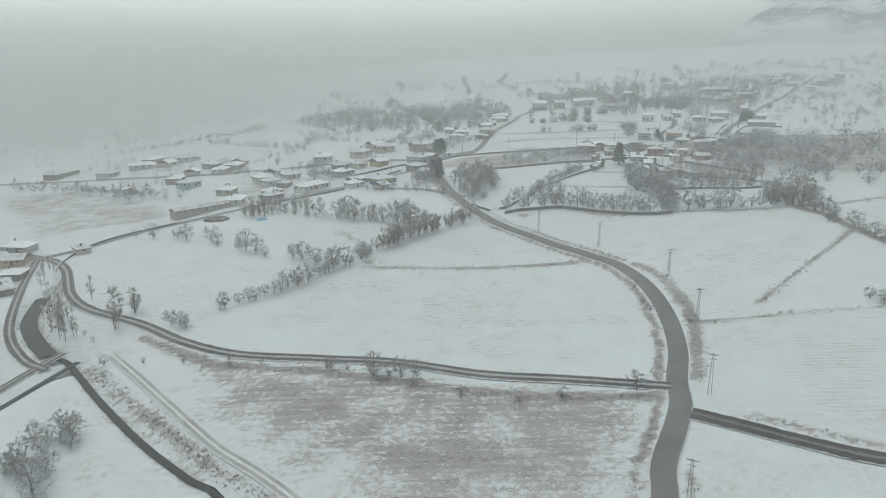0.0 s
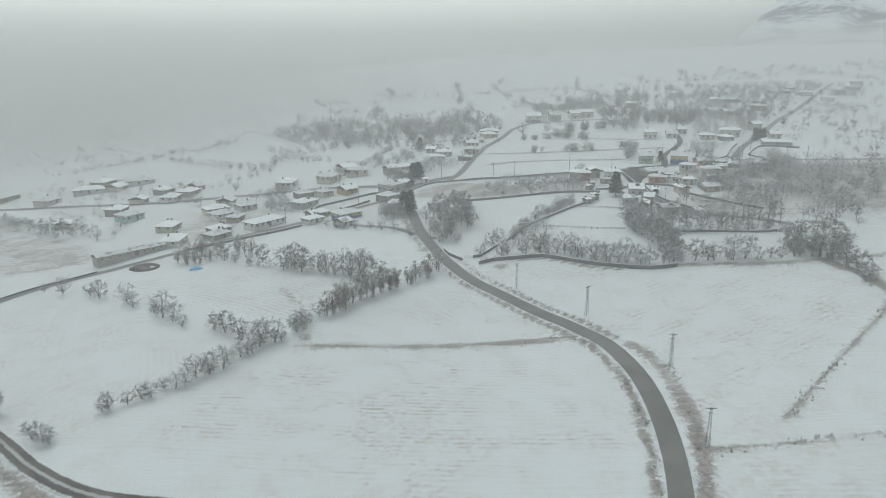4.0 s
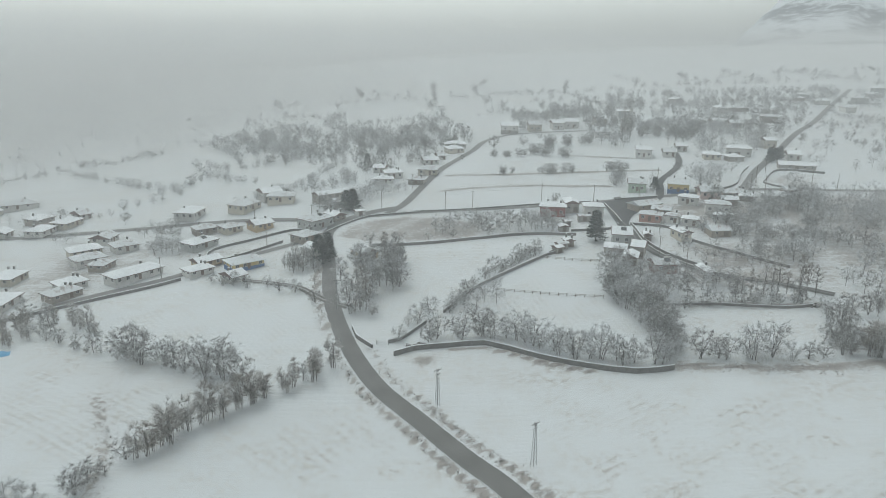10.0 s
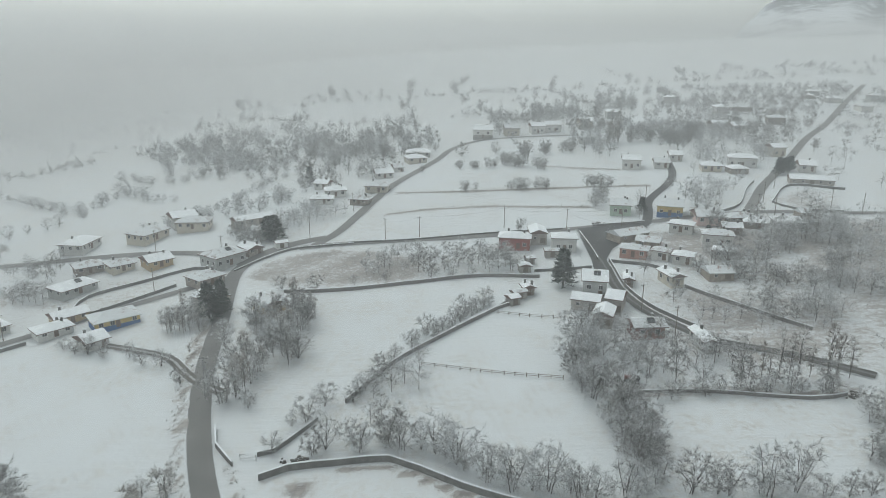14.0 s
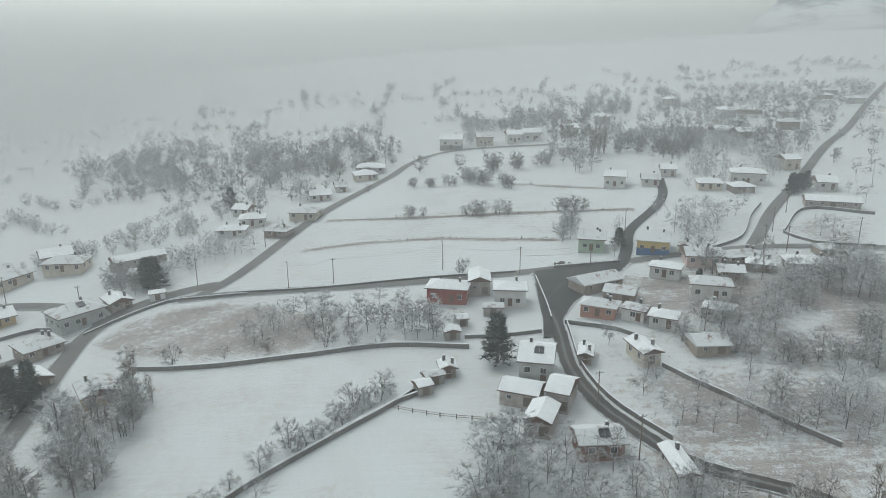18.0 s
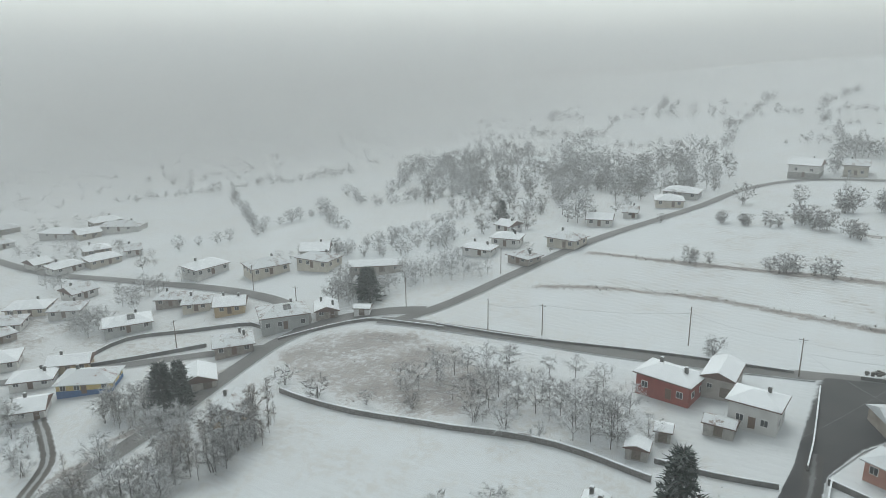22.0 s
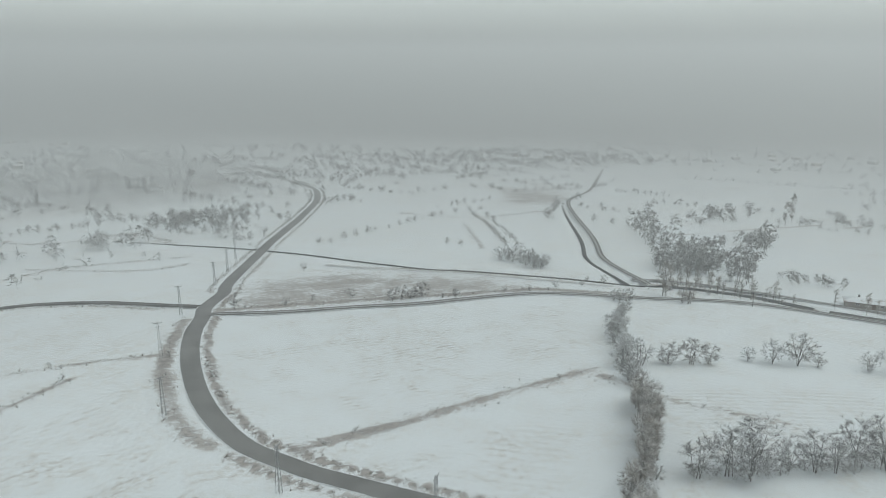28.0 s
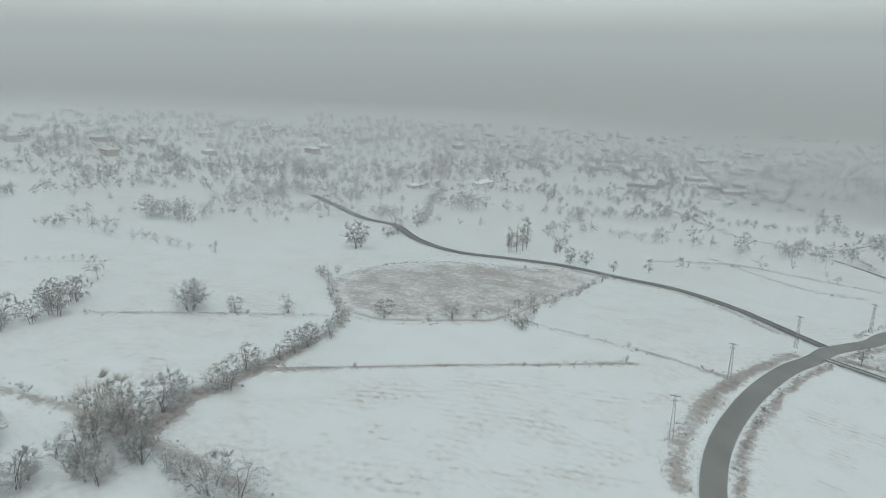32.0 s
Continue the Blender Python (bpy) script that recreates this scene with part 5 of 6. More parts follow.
grove('round', 60, 7, (-404, 76), (-585, 132), (-721, 68), (-592, -75))
grove('round', 20, 8, (-204, 85), (-242, 85), (-313, 53), (-345, 26), (-245, 56))
grove('pole', 20, 7, (-118, 189), (-102, 183), (-130, 232), (-153, 256))
tree_row('poplar_shrub', 1.6, 10, 0.8, (-96, 191), (-91, 192))
grove('pole', 34, 8, (-142, 228), (-122, 232), (-97, 181), (-112, 168), (-130, 195))
grove('small', 14, 2.5, (-136, 222), (-120, 228), (-97, 181), (-112, 168))
set_tree('tall', 43.5, 143, 6)
for x, y, h in ((-17, 155.5, 5), (-13, 155, 4.5), (-10, 154.5, 5), (-6.5, 155, 5.5), (-28, 160, 3), (-23.7, 158.5, 3)):
    set_tree('round', x, y, h)
tree_row('round', 2.5, 4.5, 1, (-80, 190), (-74, 189))
grove('round', 9, 6, (150, 304), (140, 299), (132, 293), (140, 285), (152, 290), (151, 299))
grove('poplar_shrub', 6, 11, (149, 292), (142, 287), (153, 280), (155, 288))
tree_row('round', 3.4, 6.5, 1.2, (149, 281), (151, 273), (153, 268), (149, 261))
tree_row('round', 3.6, 5.5, 1, (153, 253), (153, 245), (154, 235), (154, 227))
tree_row('small', 5, 3, 1, (159, 221), (163, 213), (187, 191), (192, 188))
tree_row('small', 6, 3.5, 1.5, (123, 186), (129, 179), (129, 165), (124, 152), (123, 122))
grove('poplar', 7, 12, (166, 117), (158, 108), (165, 94), (173, 103))
tree_row('round', 9, 7, 2, (216, 272), (213, 263), (220, 258), (218, 253), (231, 241))
tree_row('round', 30, 9, 0.5, (193, 238), (194, 235))
grove('round', 16, 8, (288, 176), (298, 157), (313, 166), (299, 191))
grove('round', 10, 5, (80, 25), (69, 11), (73, -26), (83, -12))
grove('round', 46, 6, (51, -33), (20, -20), (-12, -52), (-16, -92), (19, -80), (49, -69))
tree_row('small', 12, 5, 2, (124, 102), (106, 83), (86, 48), (65, 21))
grove('round', 150, 7, (391, 187), (427, 76), (315, -11), (338, -114), (480, -71), (447, 136))
grove('round', 8, 7, (250, 104), (231, 90), (245, 71), (264, 84))
grove('round', 6, 8, (238, 47), (227, 30), (242, 4), (246, 28))
grove('round', 8, 6, (191, -23), (138, -27), (161, -85), (202, -59))
grove('poplar_shrub', 40, 10, (319, -69), (282, -104), (379, -261), (392, -161))
tree_row('round', 14, 5, 4, (269, 151), (256, 123), (252, 106), (248, 76), (254, 39))
grove('round', 60, 5.5, (322, 139), (284, 30), (287, -9), (350, 54))
# bushes on the terraces
for x, y, n, wide, h in ((72, 490, 4, 3, 5), (91, 491, 3, 3, 4.5), (97, 491, 4, 3, 5), (104, 490, 4, 3, 5), (125, 492, 4, 3, 5), (132, 489, 4, 3, 5), (68, 537, 4, 3, 4), (75, 537, 5, 3, 4), (84, 536, 4, 3, 4.5),
                         (93, 542, 5, 3, 6), (99, 536, 5, 3.5, 6), (106, 528, 5, 3.5, 6), (105, 560, 5, 3, 7), (115, 562, 5, 3, 7), (127, 565, 4, 3, 7), (125, 470, 4, 3, 6), (122, 460, 2, 2, 6),
                         (77, 427, 2, 1.5, 6), (89, 432, 3, 2, 4), (30, 484, 2, 2, 3), (47, 530, 3, 3, 3)):
    for k in range(n):
        set_tree('round', x + rng.uniform(-wide, wide), y + rng.uniform(-0.6, 0.6) * wide, h)
grove('tall', 36, 9, (132, 576), (145, 531), (169, 637), (138, 630))
grove('poplar', 8, 16, (150, 571), (158, 569), (160, 587), (155, 589))
grove('round', 90, 7, (164, 580), (190, 562), (214, 609), (176, 644))
grove('round', 60, 8, (95, 662), (153, 652), (154, 690), (99, 703))
grove('bare', 90, 7, (202, 571), (263, 583), (277, 625), (210, 634))
conifer(-1, 432, 10)
conifer(96, 380, 12)
conifer(-5, 369, 11)
conifer(-2, 371, 11)
conifer(-4, 434, 9)
conifer(-3, 512, 9)
conifer(137, 449, 6)
conifer(151, 417, 4)
conifer(-3, 432, 6)
grove('round', 90, 7, (-140, 607), (-35, 573), (48, 573), (38, 646), (-88, 685))
grove('tall', 50, 8, (-20, 569), (26, 579), (45, 599), (26, 642), (-41, 650))
grove('round', 150, 7, (475, 153), (461, 4), (443, -401), (626, -559), (622, 84))
grove('round', 150, 7, (363, -254), (60, -656), (106, -2255), (546, -592))
grove('round', 160, 7, (-464, -593), (-727, 88), (-1203, -37), (-1059, -1552))
grove('round', 120, 7, (-346, 157), (-306, 244), (-545, 244), (-718, 35))
grove('round', 120, 7, (-460, 253), (-447, 373), (-1022, 465), (-1393, 123))
grove('round', 220, 7, (167, 695), (366, 661), (419, 753), (190, 803))
grove('bare', 50, 8, (156, 480), (235, 435), (194, 363), (143, 368))
grove('bare', 120, 6, (174, 562), (216, 534), (306, 660), (218, 681))
grove('bare', 45, 8, (130, 323), (177, 315), (237, 420), (168, 428))
grove('tall', 40, 9, (150, 310), (250, 300), (300, 420), (210, 430), (175, 350))
grove('round', 60, 6, (165, 300), (260, 290), (320, 430), (230, 430), (190, 360))
grove('round', 10, 7, (129, 287), (154, 276), (177, 315), (147, 318))
grove('round', 14, 6, (-87, 120), (-78, 116), (-76, 128), (-81, 137), (-89, 132))
grove('poplar_shrub', 9, 7, (-98, 194), (-90, 193), (-96, 206), (-103, 207))
for x, y in ((211, 498), (215, 501), (219, 504)):
    conifer(x, y, rng.uniform(6, 9))

# thickets and orchards east of the square
tree_row('round', 2.6, 4.5, 1.2, (106, 319), (117, 319), (126, 318.5), (143, 317.5))
tree_row('round', 3.0, 5.0, 1.6, (137, 386), (150, 377), (162, 374), (174, 371), (182, 367))
tree_row('bare', 3.2, 8.0, 1.6, (173, 407), (184, 404), (193, 402))
grove('bare', 60, 8, (172, 350), (250, 330), (290, 430), (200, 440), (172, 395))
grove('round', 50, 5, (176, 350), (250, 330), (290, 430), (200, 440), (176, 395))
# woods on both sides of the hill road, behind the terraces and up the valley
grove('tall', 150, 9, (-107, 674), (-23, 654), (51, 653), (61, 583), (37, 526), (5, 476), (-25, 525), (-67, 540))
grove('round', 120, 6, (-107, 674), (-23, 654), (51, 653), (58, 583), (30, 526), (0, 476), (-25, 525), (-67, 540))
grove('tall', 110, 9, (96, 705), (202, 753), (164, 590), (130, 640), (90, 660))
grove('tall', 150, 8, (180, 705), (342, 735), (253, 540), (200, 560))
grove('bare', 70, 8, (215, 520), (240, 450), (330, 450), (420, 640), (300, 600))
grove('small', 700, 3.6, (-301, 448), (-237, 522), (-132, 632), (-92, 645), (-150, 850), (-420, 860), (-600, 520))
grove('round', 60, 7, (-107, 598), (-108, 667), (-40, 566), (-56, 559))
grove('round', 160, 8, (-389, 139), (-666, 153), (-525, 263), (-305, 244), (-236, 209))
grove('tall', 40, 9, (-190, 96), (-141, 186), (-122, 178), (-128, 150), (-154, 140))
for x, y, h in ((210, 276, 5), (210, 269, 7), (211, 262, 7), (219, 254, 8), (192, 237, 8.5), (183, 231, 5), (174, 221, 5), (157, 219, 6), (254, 96, 8), (234, 95, 7), (236, 44, 8), (228, 38, 8), (262, 15, 6),
                (218, -35, 7), (193, -36, 8), (159, -22, 8), (173, -19, 5), (134, -6, 5), (95, 30, 6), (83, 8, 8), (77, -25, 5), (68, 13, 8), (60, -15, 5), (137, 103, 6), (171, 64, 5),
                (125, 110, 4), (6, 94, 5), (-71, 73, 6), (-75, 80, 5), (-76, 113, 7), (-82, 111, 6), (-90, 108, 7), (55, -13, 6), (40, -12, 6), (-147, -125, 6), (-169, -205, 6)):
    set_tree('round', x, y, h)
for x, y, h in ((153, 206, 5.5), (143, 199, 3.5), (139, 194, 4.5), (135, 188, 4.5), (121, 187, 4.5), (122, 182, 4), (125, 172, 4), (124, 160, 3.5), (124, 148, 3), (192, 181, 4.5), (193, 188, 4)):
    set_tree('round', x, y, h)

# far woods, copses and hedges between snowy strips
for form, count, height, outline in (
        ('round', 90, 7, ((485, 148), (429, 83), (379, 100), (560, -20), (588, 100))),
        ('tall', 90, 8, ((390, 72), (324, 13), (293, -107), (360, -216), (374, -47), (423, 26))),
        ('round', 18, 7, ((327, 97), (267, 80), (292, 50), (345, 68))),
        ('round', 320, 8, ((798, -421), (453, -827), (232, -373), (404, -305), (552, -187))),
        ('round', 260, 8, ((287, -255), (194, -232), (54, -431), (81, -900), (390, -780))),
        ('round', 420, 8, ((-900, -900), (-767, -570), (-681, -78), (-999, -116), (-795, 446), (-1204, 487), (-1300, -503), (-1200, -1200))),
        ('tall', 240, 8, ((-442, 116), (-734, 157), (-567, 352), (-415, 407), (-322, 323), (-448, 278), (-282, 253), (-259, 207))),
        ('round', 70, 6, ((-334, -384), (-352, -276), (-508, -419), (-434, -545))),
        ('round', 380, 8, ((114, -707), (-257, -471), (-612, -342), (-902, -646), (-373, -906), (107, -960))),
        ('round', 60, 6, ((56, -13), (24, 8), (-14, -53), (-15, -106), (48, -82))),
        ('poplar', 60, 9, ((90, -356), (13, -135), (-2, -225), (79, -440))),
        ('tall', 26, 10, ((-196, 60), (-125, 170), (-235, 43))),
        ('round', 150, 7, ((-494, 108), (-531, 151), (-359, 349), (-456, 343), (-707, 171), (-674, 42)))):
    grove(form, count, height, *outline)
for spacing, height, jitter, line in (
        (6, 6, 2, ((380, 197), (380, 182), (375, 114))), (8, 6, 2, ((507, -17), (464, -68))), (4, 5, 1.5, ((311, 214), (306, 199), (294, 194))), (3, 2.5, 0.6, ((267, 242), (253, 228))),
        (9, 3.0, 1.5, ((39, 150), (16, 141), (-8, 149), (-28, 160), (-87, 168))), (9, 4, 2, ((-14, 49), (-116, -17), (-148, -27))), (5, 3, 1, ((-138, -17), (-114, 46), (-97, 87))),
        (5, 5, 2, ((-250, -240), (-323, -301))), (6, 5, 2, ((-128, -224), (-216, -367))), (5, 3, 1.5, ((-145, -12), (-105, 82))), (5, 6, 2, ((-327, 83), (-372, 146))), (8, 5, 3, ((-491, -182), (-569, -18))),
        (4, 7, 2, ((-160, 362), (-176, 370), (-252, 404))),
        (4, 6, 2, ((-236, 521), (-200, 554), (-169, 579), (-153, 603))), (5, 6, 2, ((-182, 539), (-117, 495), (-95, 483))), (3, 5, 1.5, ((-97, 493), (-96, 500), (-94, 510))),
        (5, 6, 2, ((-62, 491), (-98, 519))), (4, 5, 2, ((-112, 553), (-86, 535), (-71, 535), (-67, 548))), (3, 4, 1.5, ((-58, 456), (-40, 464), (-32, 482), (-23, 520), (-19, 531))), (6, 6, 2, ((-114, 454), (-99, 467), (-96, 476)))):
    tree_row('round', spacing, height, jitter, *line)

# far fields and hedges
far_fields((360, -60), 25, 5, 7, (70, 55), 0.55)
far_fields((-330, -330), 20, 9, 4, (75, 60), 0.4)
far_fields((-330, -100), 35, 4, 3, (70, 60), 0.45)
far_fields((-480, 60), 30, 4, 5, (70, 60), 0.6)
far_fields((230, 330), -12, 6, 8, (60, 45), 0.6)
far_fields((-100, 560), 5, 12, 6, (70, 60), 0.85, height=7)
far_fields((-700, -700), 10, 18, 6, (80, 60), 0.9, height=7)
far_fields((300, -500), 30, 8, 10, (80, 60), 0.9, height=7)

# ---- walls and fences ----
def wall_run(height, thick, style, *pts):
    if style == "fence":
        return fence(height, *pts)
    line = smooth_line(pts, 4.0)
    mid = line[len(line) // 2]
    t = thing("garden_wall", mid[0], mid[1], ground_z(*mid), 0, "low grey concrete garden wall topped with snow" if style == "concrete" else "low dry-stone field wall topped with snow", "wall", "garden walls")
    z0 = ground_z(*mid)
    for name, mat, lo, hi, half in (("wall_body", M_CONCRETE if style == "concrete" else M_STONE, -0.5, height, thick / 2), ("snow_cap", M_SNOW, height, height + 0.12, thick / 2 + 0.02)):
        v, f = [], []
        for i, (x, y) in enumerate(line):
            (ax, ay), (bx, by) = line[max(0, i - 1)], line[min(len(line) - 1, i + 1)]
            n = math.hypot(bx - ax, by - ay) or 1
            ox, oy = -(by - ay) / n * half, (bx - ax) / n * half
            g = ground_z(x, y) + (rng.uniform(-0.06, 0.06) if style == "stone" else 0)
            w = rng.uniform(-0.12, 0.08) if style == "stone" and name == "wall_body" else 0
            for sx, zz in ((1, lo), (-1, lo), (-0.9, hi + w), (0.9, hi + w)):
                v.append((x + ox * sx - mid[0], y + oy * sx - mid[1], g + zz - z0))
        for i in range(len(line) - 1):
            k = i * 4
            f += [(k + a, k + (a + 1) % 4, k + 4 + (a + 1) % 4, k + 4 + a) for a in range(4)]
        f += [(3, 2, 1, 0), tuple(len(v) - 4 + a for a in range(4))]
        part(name, mesh_of(name, v, f, mat), t)


def fence(height, *pts):
    line = smooth_line(pts, 2.5)
    mid = line[len(line) // 2]
    z0 = ground_z(*mid)
    t = thing("fence", mid[0], mid[1], z0, 0, "low weathered wooden post-and-rail fence in the snow", "fence", "fences")
    v, f = [], []
    box(v, f, (-0.09, -0.09, -0.4), (0.09, 0.09, height + 0.1), 0.015)
    post = mesh_of("post", v, f, M_WOOD)
    for x, y in line:
        part("post", post, t, at=pose(x - mid[0], y - mid[1], ground_z(x, y) - z0, 0, 0, rng.uniform(0, 90)))
    for z in (0.45, 0.85):
        for (ax, ay), (bx, by) in zip(line, line[1:]):
            v, f = [], []
            tube(v, f, (ax - mid[0], ay - mid[1], ground_z(ax, ay) + z * height - z0), (bx - mid[0], by - mid[1], ground_z(bx, by) + z * height - z0), 0.06, 0.05, 4)
            part("rail", mesh_of("rail", v, f, M_WOOD), t)


wall_run(1.4, 0.34, 'concrete', (27, 298), (32, 300.6), (42, 301.6), (51, 302), (57, 298.7), (65, 293.5), (76, 288), (87, 284), (96, 284.5))
wall_run(1.0, 0.30, 'concrete', (25, 305), (28, 306), (35, 316))
wall_run(1.2, 0.30, 'concrete', (21, 302), (16, 308), (14, 314))
wall_run(1.1, 0.34, 'stone', (40, 322), (49, 338), (61, 351), (75, 365), (81, 373))
wall_run(1.1, 0.34, 'stone', (12.7, 384.4), (21.6, 383.5), (33.6, 383.5), (45, 385), (54, 386.3), (68, 389), (78, 389), (90, 387))
wall_run(0.9, 0.34, 'stone', (60, 350), (67, 358), (76, 366), (82, 370))
wall_run(1.0, 0.3, 'fence', (56, 337), (65, 334), (75, 331), (88, 328))
wall_run(1.0, 0.3, 'fence', (73, 364), (84, 360), (93, 358))
wall_run(1.1, 0.22, 'concrete', (109, 426), (110, 406), (110, 399))
wall_run(0.9, 0.22, 'concrete', (89, 392), (98, 392), (107, 393))
wall_run(1.0, 0.22, 'concrete', (113.4, 398), (113.4, 388), (113.4, 378), (115.4, 368), (118.4, 360.5), (121.4, 355.5), (125, 350))
wall_run(1.0, 0.22, 'concrete', (113, 397), (124, 392), (128, 388))
wall_run(1.0, 0.30, 'stone', (130, 375), (134, 369), (141, 360), (147, 352), (152, 346))
wall_run(1.0, 0.22, 'concrete', (115, 433), (134, 434))
wall_run(0.8, 0.26, 'concrete', (26, 424), (47, 425), (77, 429), (104, 431))
wall_run(1.0, 0.22, 'concrete', (189, 454), (207, 478), (226, 470))
wall_run(0.8, 0.22, 'concrete', (189, 454), (194, 444), (209, 439))
wall_run(1.0, 0.22, 'concrete', (162, 441), (175, 451), (186, 472), (195, 486))
wall_run(0.8, 0.26, 'stone', (-132, 228), (-145, 252), (-144, 281), (-120, 306))
wall_run(1.0, 0.26, 'concrete', (-93, 328), (-71, 343), (-59, 351), (-51, 358))
wall_run(1.0, 0.26, 'concrete', (-49, 376), (-50, 390), (-37, 400), (-23, 409), (-14, 406))
wall_run(1.0, 0.26, 'concrete', (-44, 375), (-35, 384), (-24, 395))
wall_run(0.8, 0.26, 'concrete', (-8, 404), (-1, 414), (7, 421), (16, 422), (29, 423))
wall_run(0.8, 0.30, 'stone', (103, 321), (117, 320), (137, 316), (145, 317))

# ---- poles ----
def lattice_template():
    leg, brace = [], []
    v, f = [], []
    tube(v, f, (0, 0, -0.5), (-0.26, -0.26, 9.6), 0.05, 0.035, 4)
    leg_mesh = mesh_of("leg", v, f, M_STEEL)
    v, f = [], []
    for i in range(9):
        z0, z1 = i * 1.03 + 0.3, (i + 1) * 1.03 + 0.3
        r0, r1 = 0.42 - 0.027 * z0, 0.42 - 0.027 * z1
        for a in range(4):
            c0, s0 = math.cos(a * math.pi / 2 + math.pi / 4) * 1.414, math.sin(a * math.pi / 2 + math.pi / 4) * 1.414
            c1, s1 = math.cos((a + 1) * math.pi / 2 + math.pi / 4) * 1.414, math.sin((a + 1) * math.pi / 2 + math.pi / 4) * 1.414
            tube(v, f, (c0 * r0, s0 * r0, z0), (c1 * r1, s1 * r1, z1), 0.022, 0.022, 3)
    brace_mesh = mesh_of("bracing", v, f, M_STEEL)
    v, f = [], []
    box(v, f, (-1.1, -0.06, 9.2), (1.1, 0.06, 9.34))
    box(v, f, (-0.7, -0.05, 8.2), (0.7, 0.05, 8.32))
    arm = mesh_of("crossarm", v, f, M_STEEL)
    v, f = [], []
    tube(v, f, (0, 0, 0), (0, 0, 0.3), 0.07, 0.05, 6)
    ins = mesh_of("insulator", v, f, M_FRAME)
    return leg_mesh, brace_mesh, arm, ins


LATTICE = lattice_template()


def lattice_pole(x, y, turn):
    t = thing("lattice_pole", x, y, ground_z(x, y), turn, "slender galvanised steel lattice power pole", "power pole", "lattice poles")
    leg, brace, arm, ins = LATTICE
    for a in range(4):
        part("leg", leg, t, at=pose(0, 0, 0, 0, 0, 90 * a) @ pose(0.42, 0.42, 0))
    tagged(part("bracing", brace, t), kind="stuff")
    part("crossarm", arm, t)
    for u in (-1.0, 0, 1.0):
        part("insulator", ins, t, at=pose(u, 0, 9.34))


def wooden_pole(x, y, turn, height=8.5):
    t = thing("utility_pole", x, y, ground_z(x, y), turn, "grey wooden utility pole with a short crossarm", "utility pole", "utility poles")
    v, f = [], []
    tube(v, f, (0, 0, -0.5), (0, 0, height), 0.13, 0.09, 7)
    part("pole", mesh_of("pole", v, f, M_WOOD), t)
    v, f = [], []
    box(v, f, (-0.8, -0.05, height - 0.45), (0.8, 0.05, height - 0.33))
    arm = part("crossarm", mesh_of("crossarm", v, f, M_STEEL), t)
    for u in (-0.7, 0, 0.7):
        part("insulator", LATTICE[3], arm, at=pose(u, 0, height - 0.33) @ Matrix.Diagonal((0.8, 0.8, 0.8, 1)))


def cable(a, b, za, zb):
    """A sagging wire between two poles."""
    cu = bpy.data.curves.new("power_cable", "CURVE")
    cu.dimensions, cu.bevel_depth, cu.bevel_resolution = "3D", 0.022, 0
    sp = cu.splines.new("POLY")
    sp.points.add(10)
    for i in range(11):
        s = i / 10
        x, y = a[0] + (b[0] - a[0]) * s, a[1] + (b[1] - a[1]) * s
        sp.points[i].co = (x, y, (ground_z(*a) + za) * (1 - s) + (ground_z(*b) + zb) * s - 4 * s * (1 - s) * 0.8, 1)
    cu.materials.append(M_STEEL)
    tagged(new("power_cable", cu), "thin grey power cable strung between poles", "cable", "power cables")


for x, y, turn in ((59.5, 141.6, -20), (69.4, 178.6, -5), (72.8, 215.0, 10), (58.4, 252.6, 40), (38.8, 274.6, 40), (43, 106, -28), (34, 83, -28), (26, 59, -28), (8, 327, 12)):
    lattice_pole(x, y, turn)
POLES = ((52, 429), (83, 436), (105, 430), (40, 425), (125, 431), (176, 437), (186, 455), (199, 475), (183, 438), (214, 436), (205, 441), (-17, 420), (-44, 429), (114, 361), (118, 345), (-29, 390), (-59, 361), (12, 431), (24, 461), (141, 459))
for x, y in POLES:
    wooden_pole(x, y, rng.uniform(0, 180), rng.uniform(7.5, 9))
for i, j in ((0, 1), (1, 2), (2, 4), (0, 3), (5, 8), (8, 6), (6, 7), (8, 10)):
    cable(POLES[i], POLES[j], 7.4, 7.4)
for a, b in (((106, 426), (125, 409)), ((106, 426), (131, 431)), ((125, 431), (108, 397))):
    cable(a, b, 7.0, 6.0)


# ---- dead grass and weeds along banks ----
def tufts(name, label, spots, size, blades):
    vs, fs = [], []
    for x, y in spots:
        g = ground_z(x, y) - 0.05
        h = size * rng.uniform(0.5, 1.4)
        for b in range(blades):
            a = rng.uniform(0, 2 * math.pi)
            r = h * rng.uniform(0.1, 0.6)
            k = len(vs)
            px, py = x + rng.uniform(-0.3, 0.3) * h, y + rng.uniform(-0.3, 0.3) * h
            w = 0.07 * h
            vs += [(px - w * math.sin(a), py + w * math.cos(a), g), (px + w * math.sin(a), py - w * math.cos(a), g), (px + r * math.cos(a), py + r * math.sin(a), g + h * rng.uniform(0.6, 1.0))]
            fs.append((k, k + 1, k + 2))
    tagged(new(name, mesh_of(name, vs, fs, M_DRY)), label, "grass", kind="stuff")


def along_banks(count, spread_by):
    lines = [(p, w) for a, w, p in BANKS if -160 < p[0][0] < 230]
    spots = []
    total = sum(math.dist(p[0], p[-1]) for p, w in lines)
    for p, w in lines:
        pts = smooth_line(p, 1.0)
        n = int(count * math.dist(p[0], p[-1]) / total)
        for i in range(n):
            x, y = rng.choice(pts)
            spots.append((x + rng.gauss(0, w * spread_by), y + rng.gauss(0, w * spread_by)))
    return spots


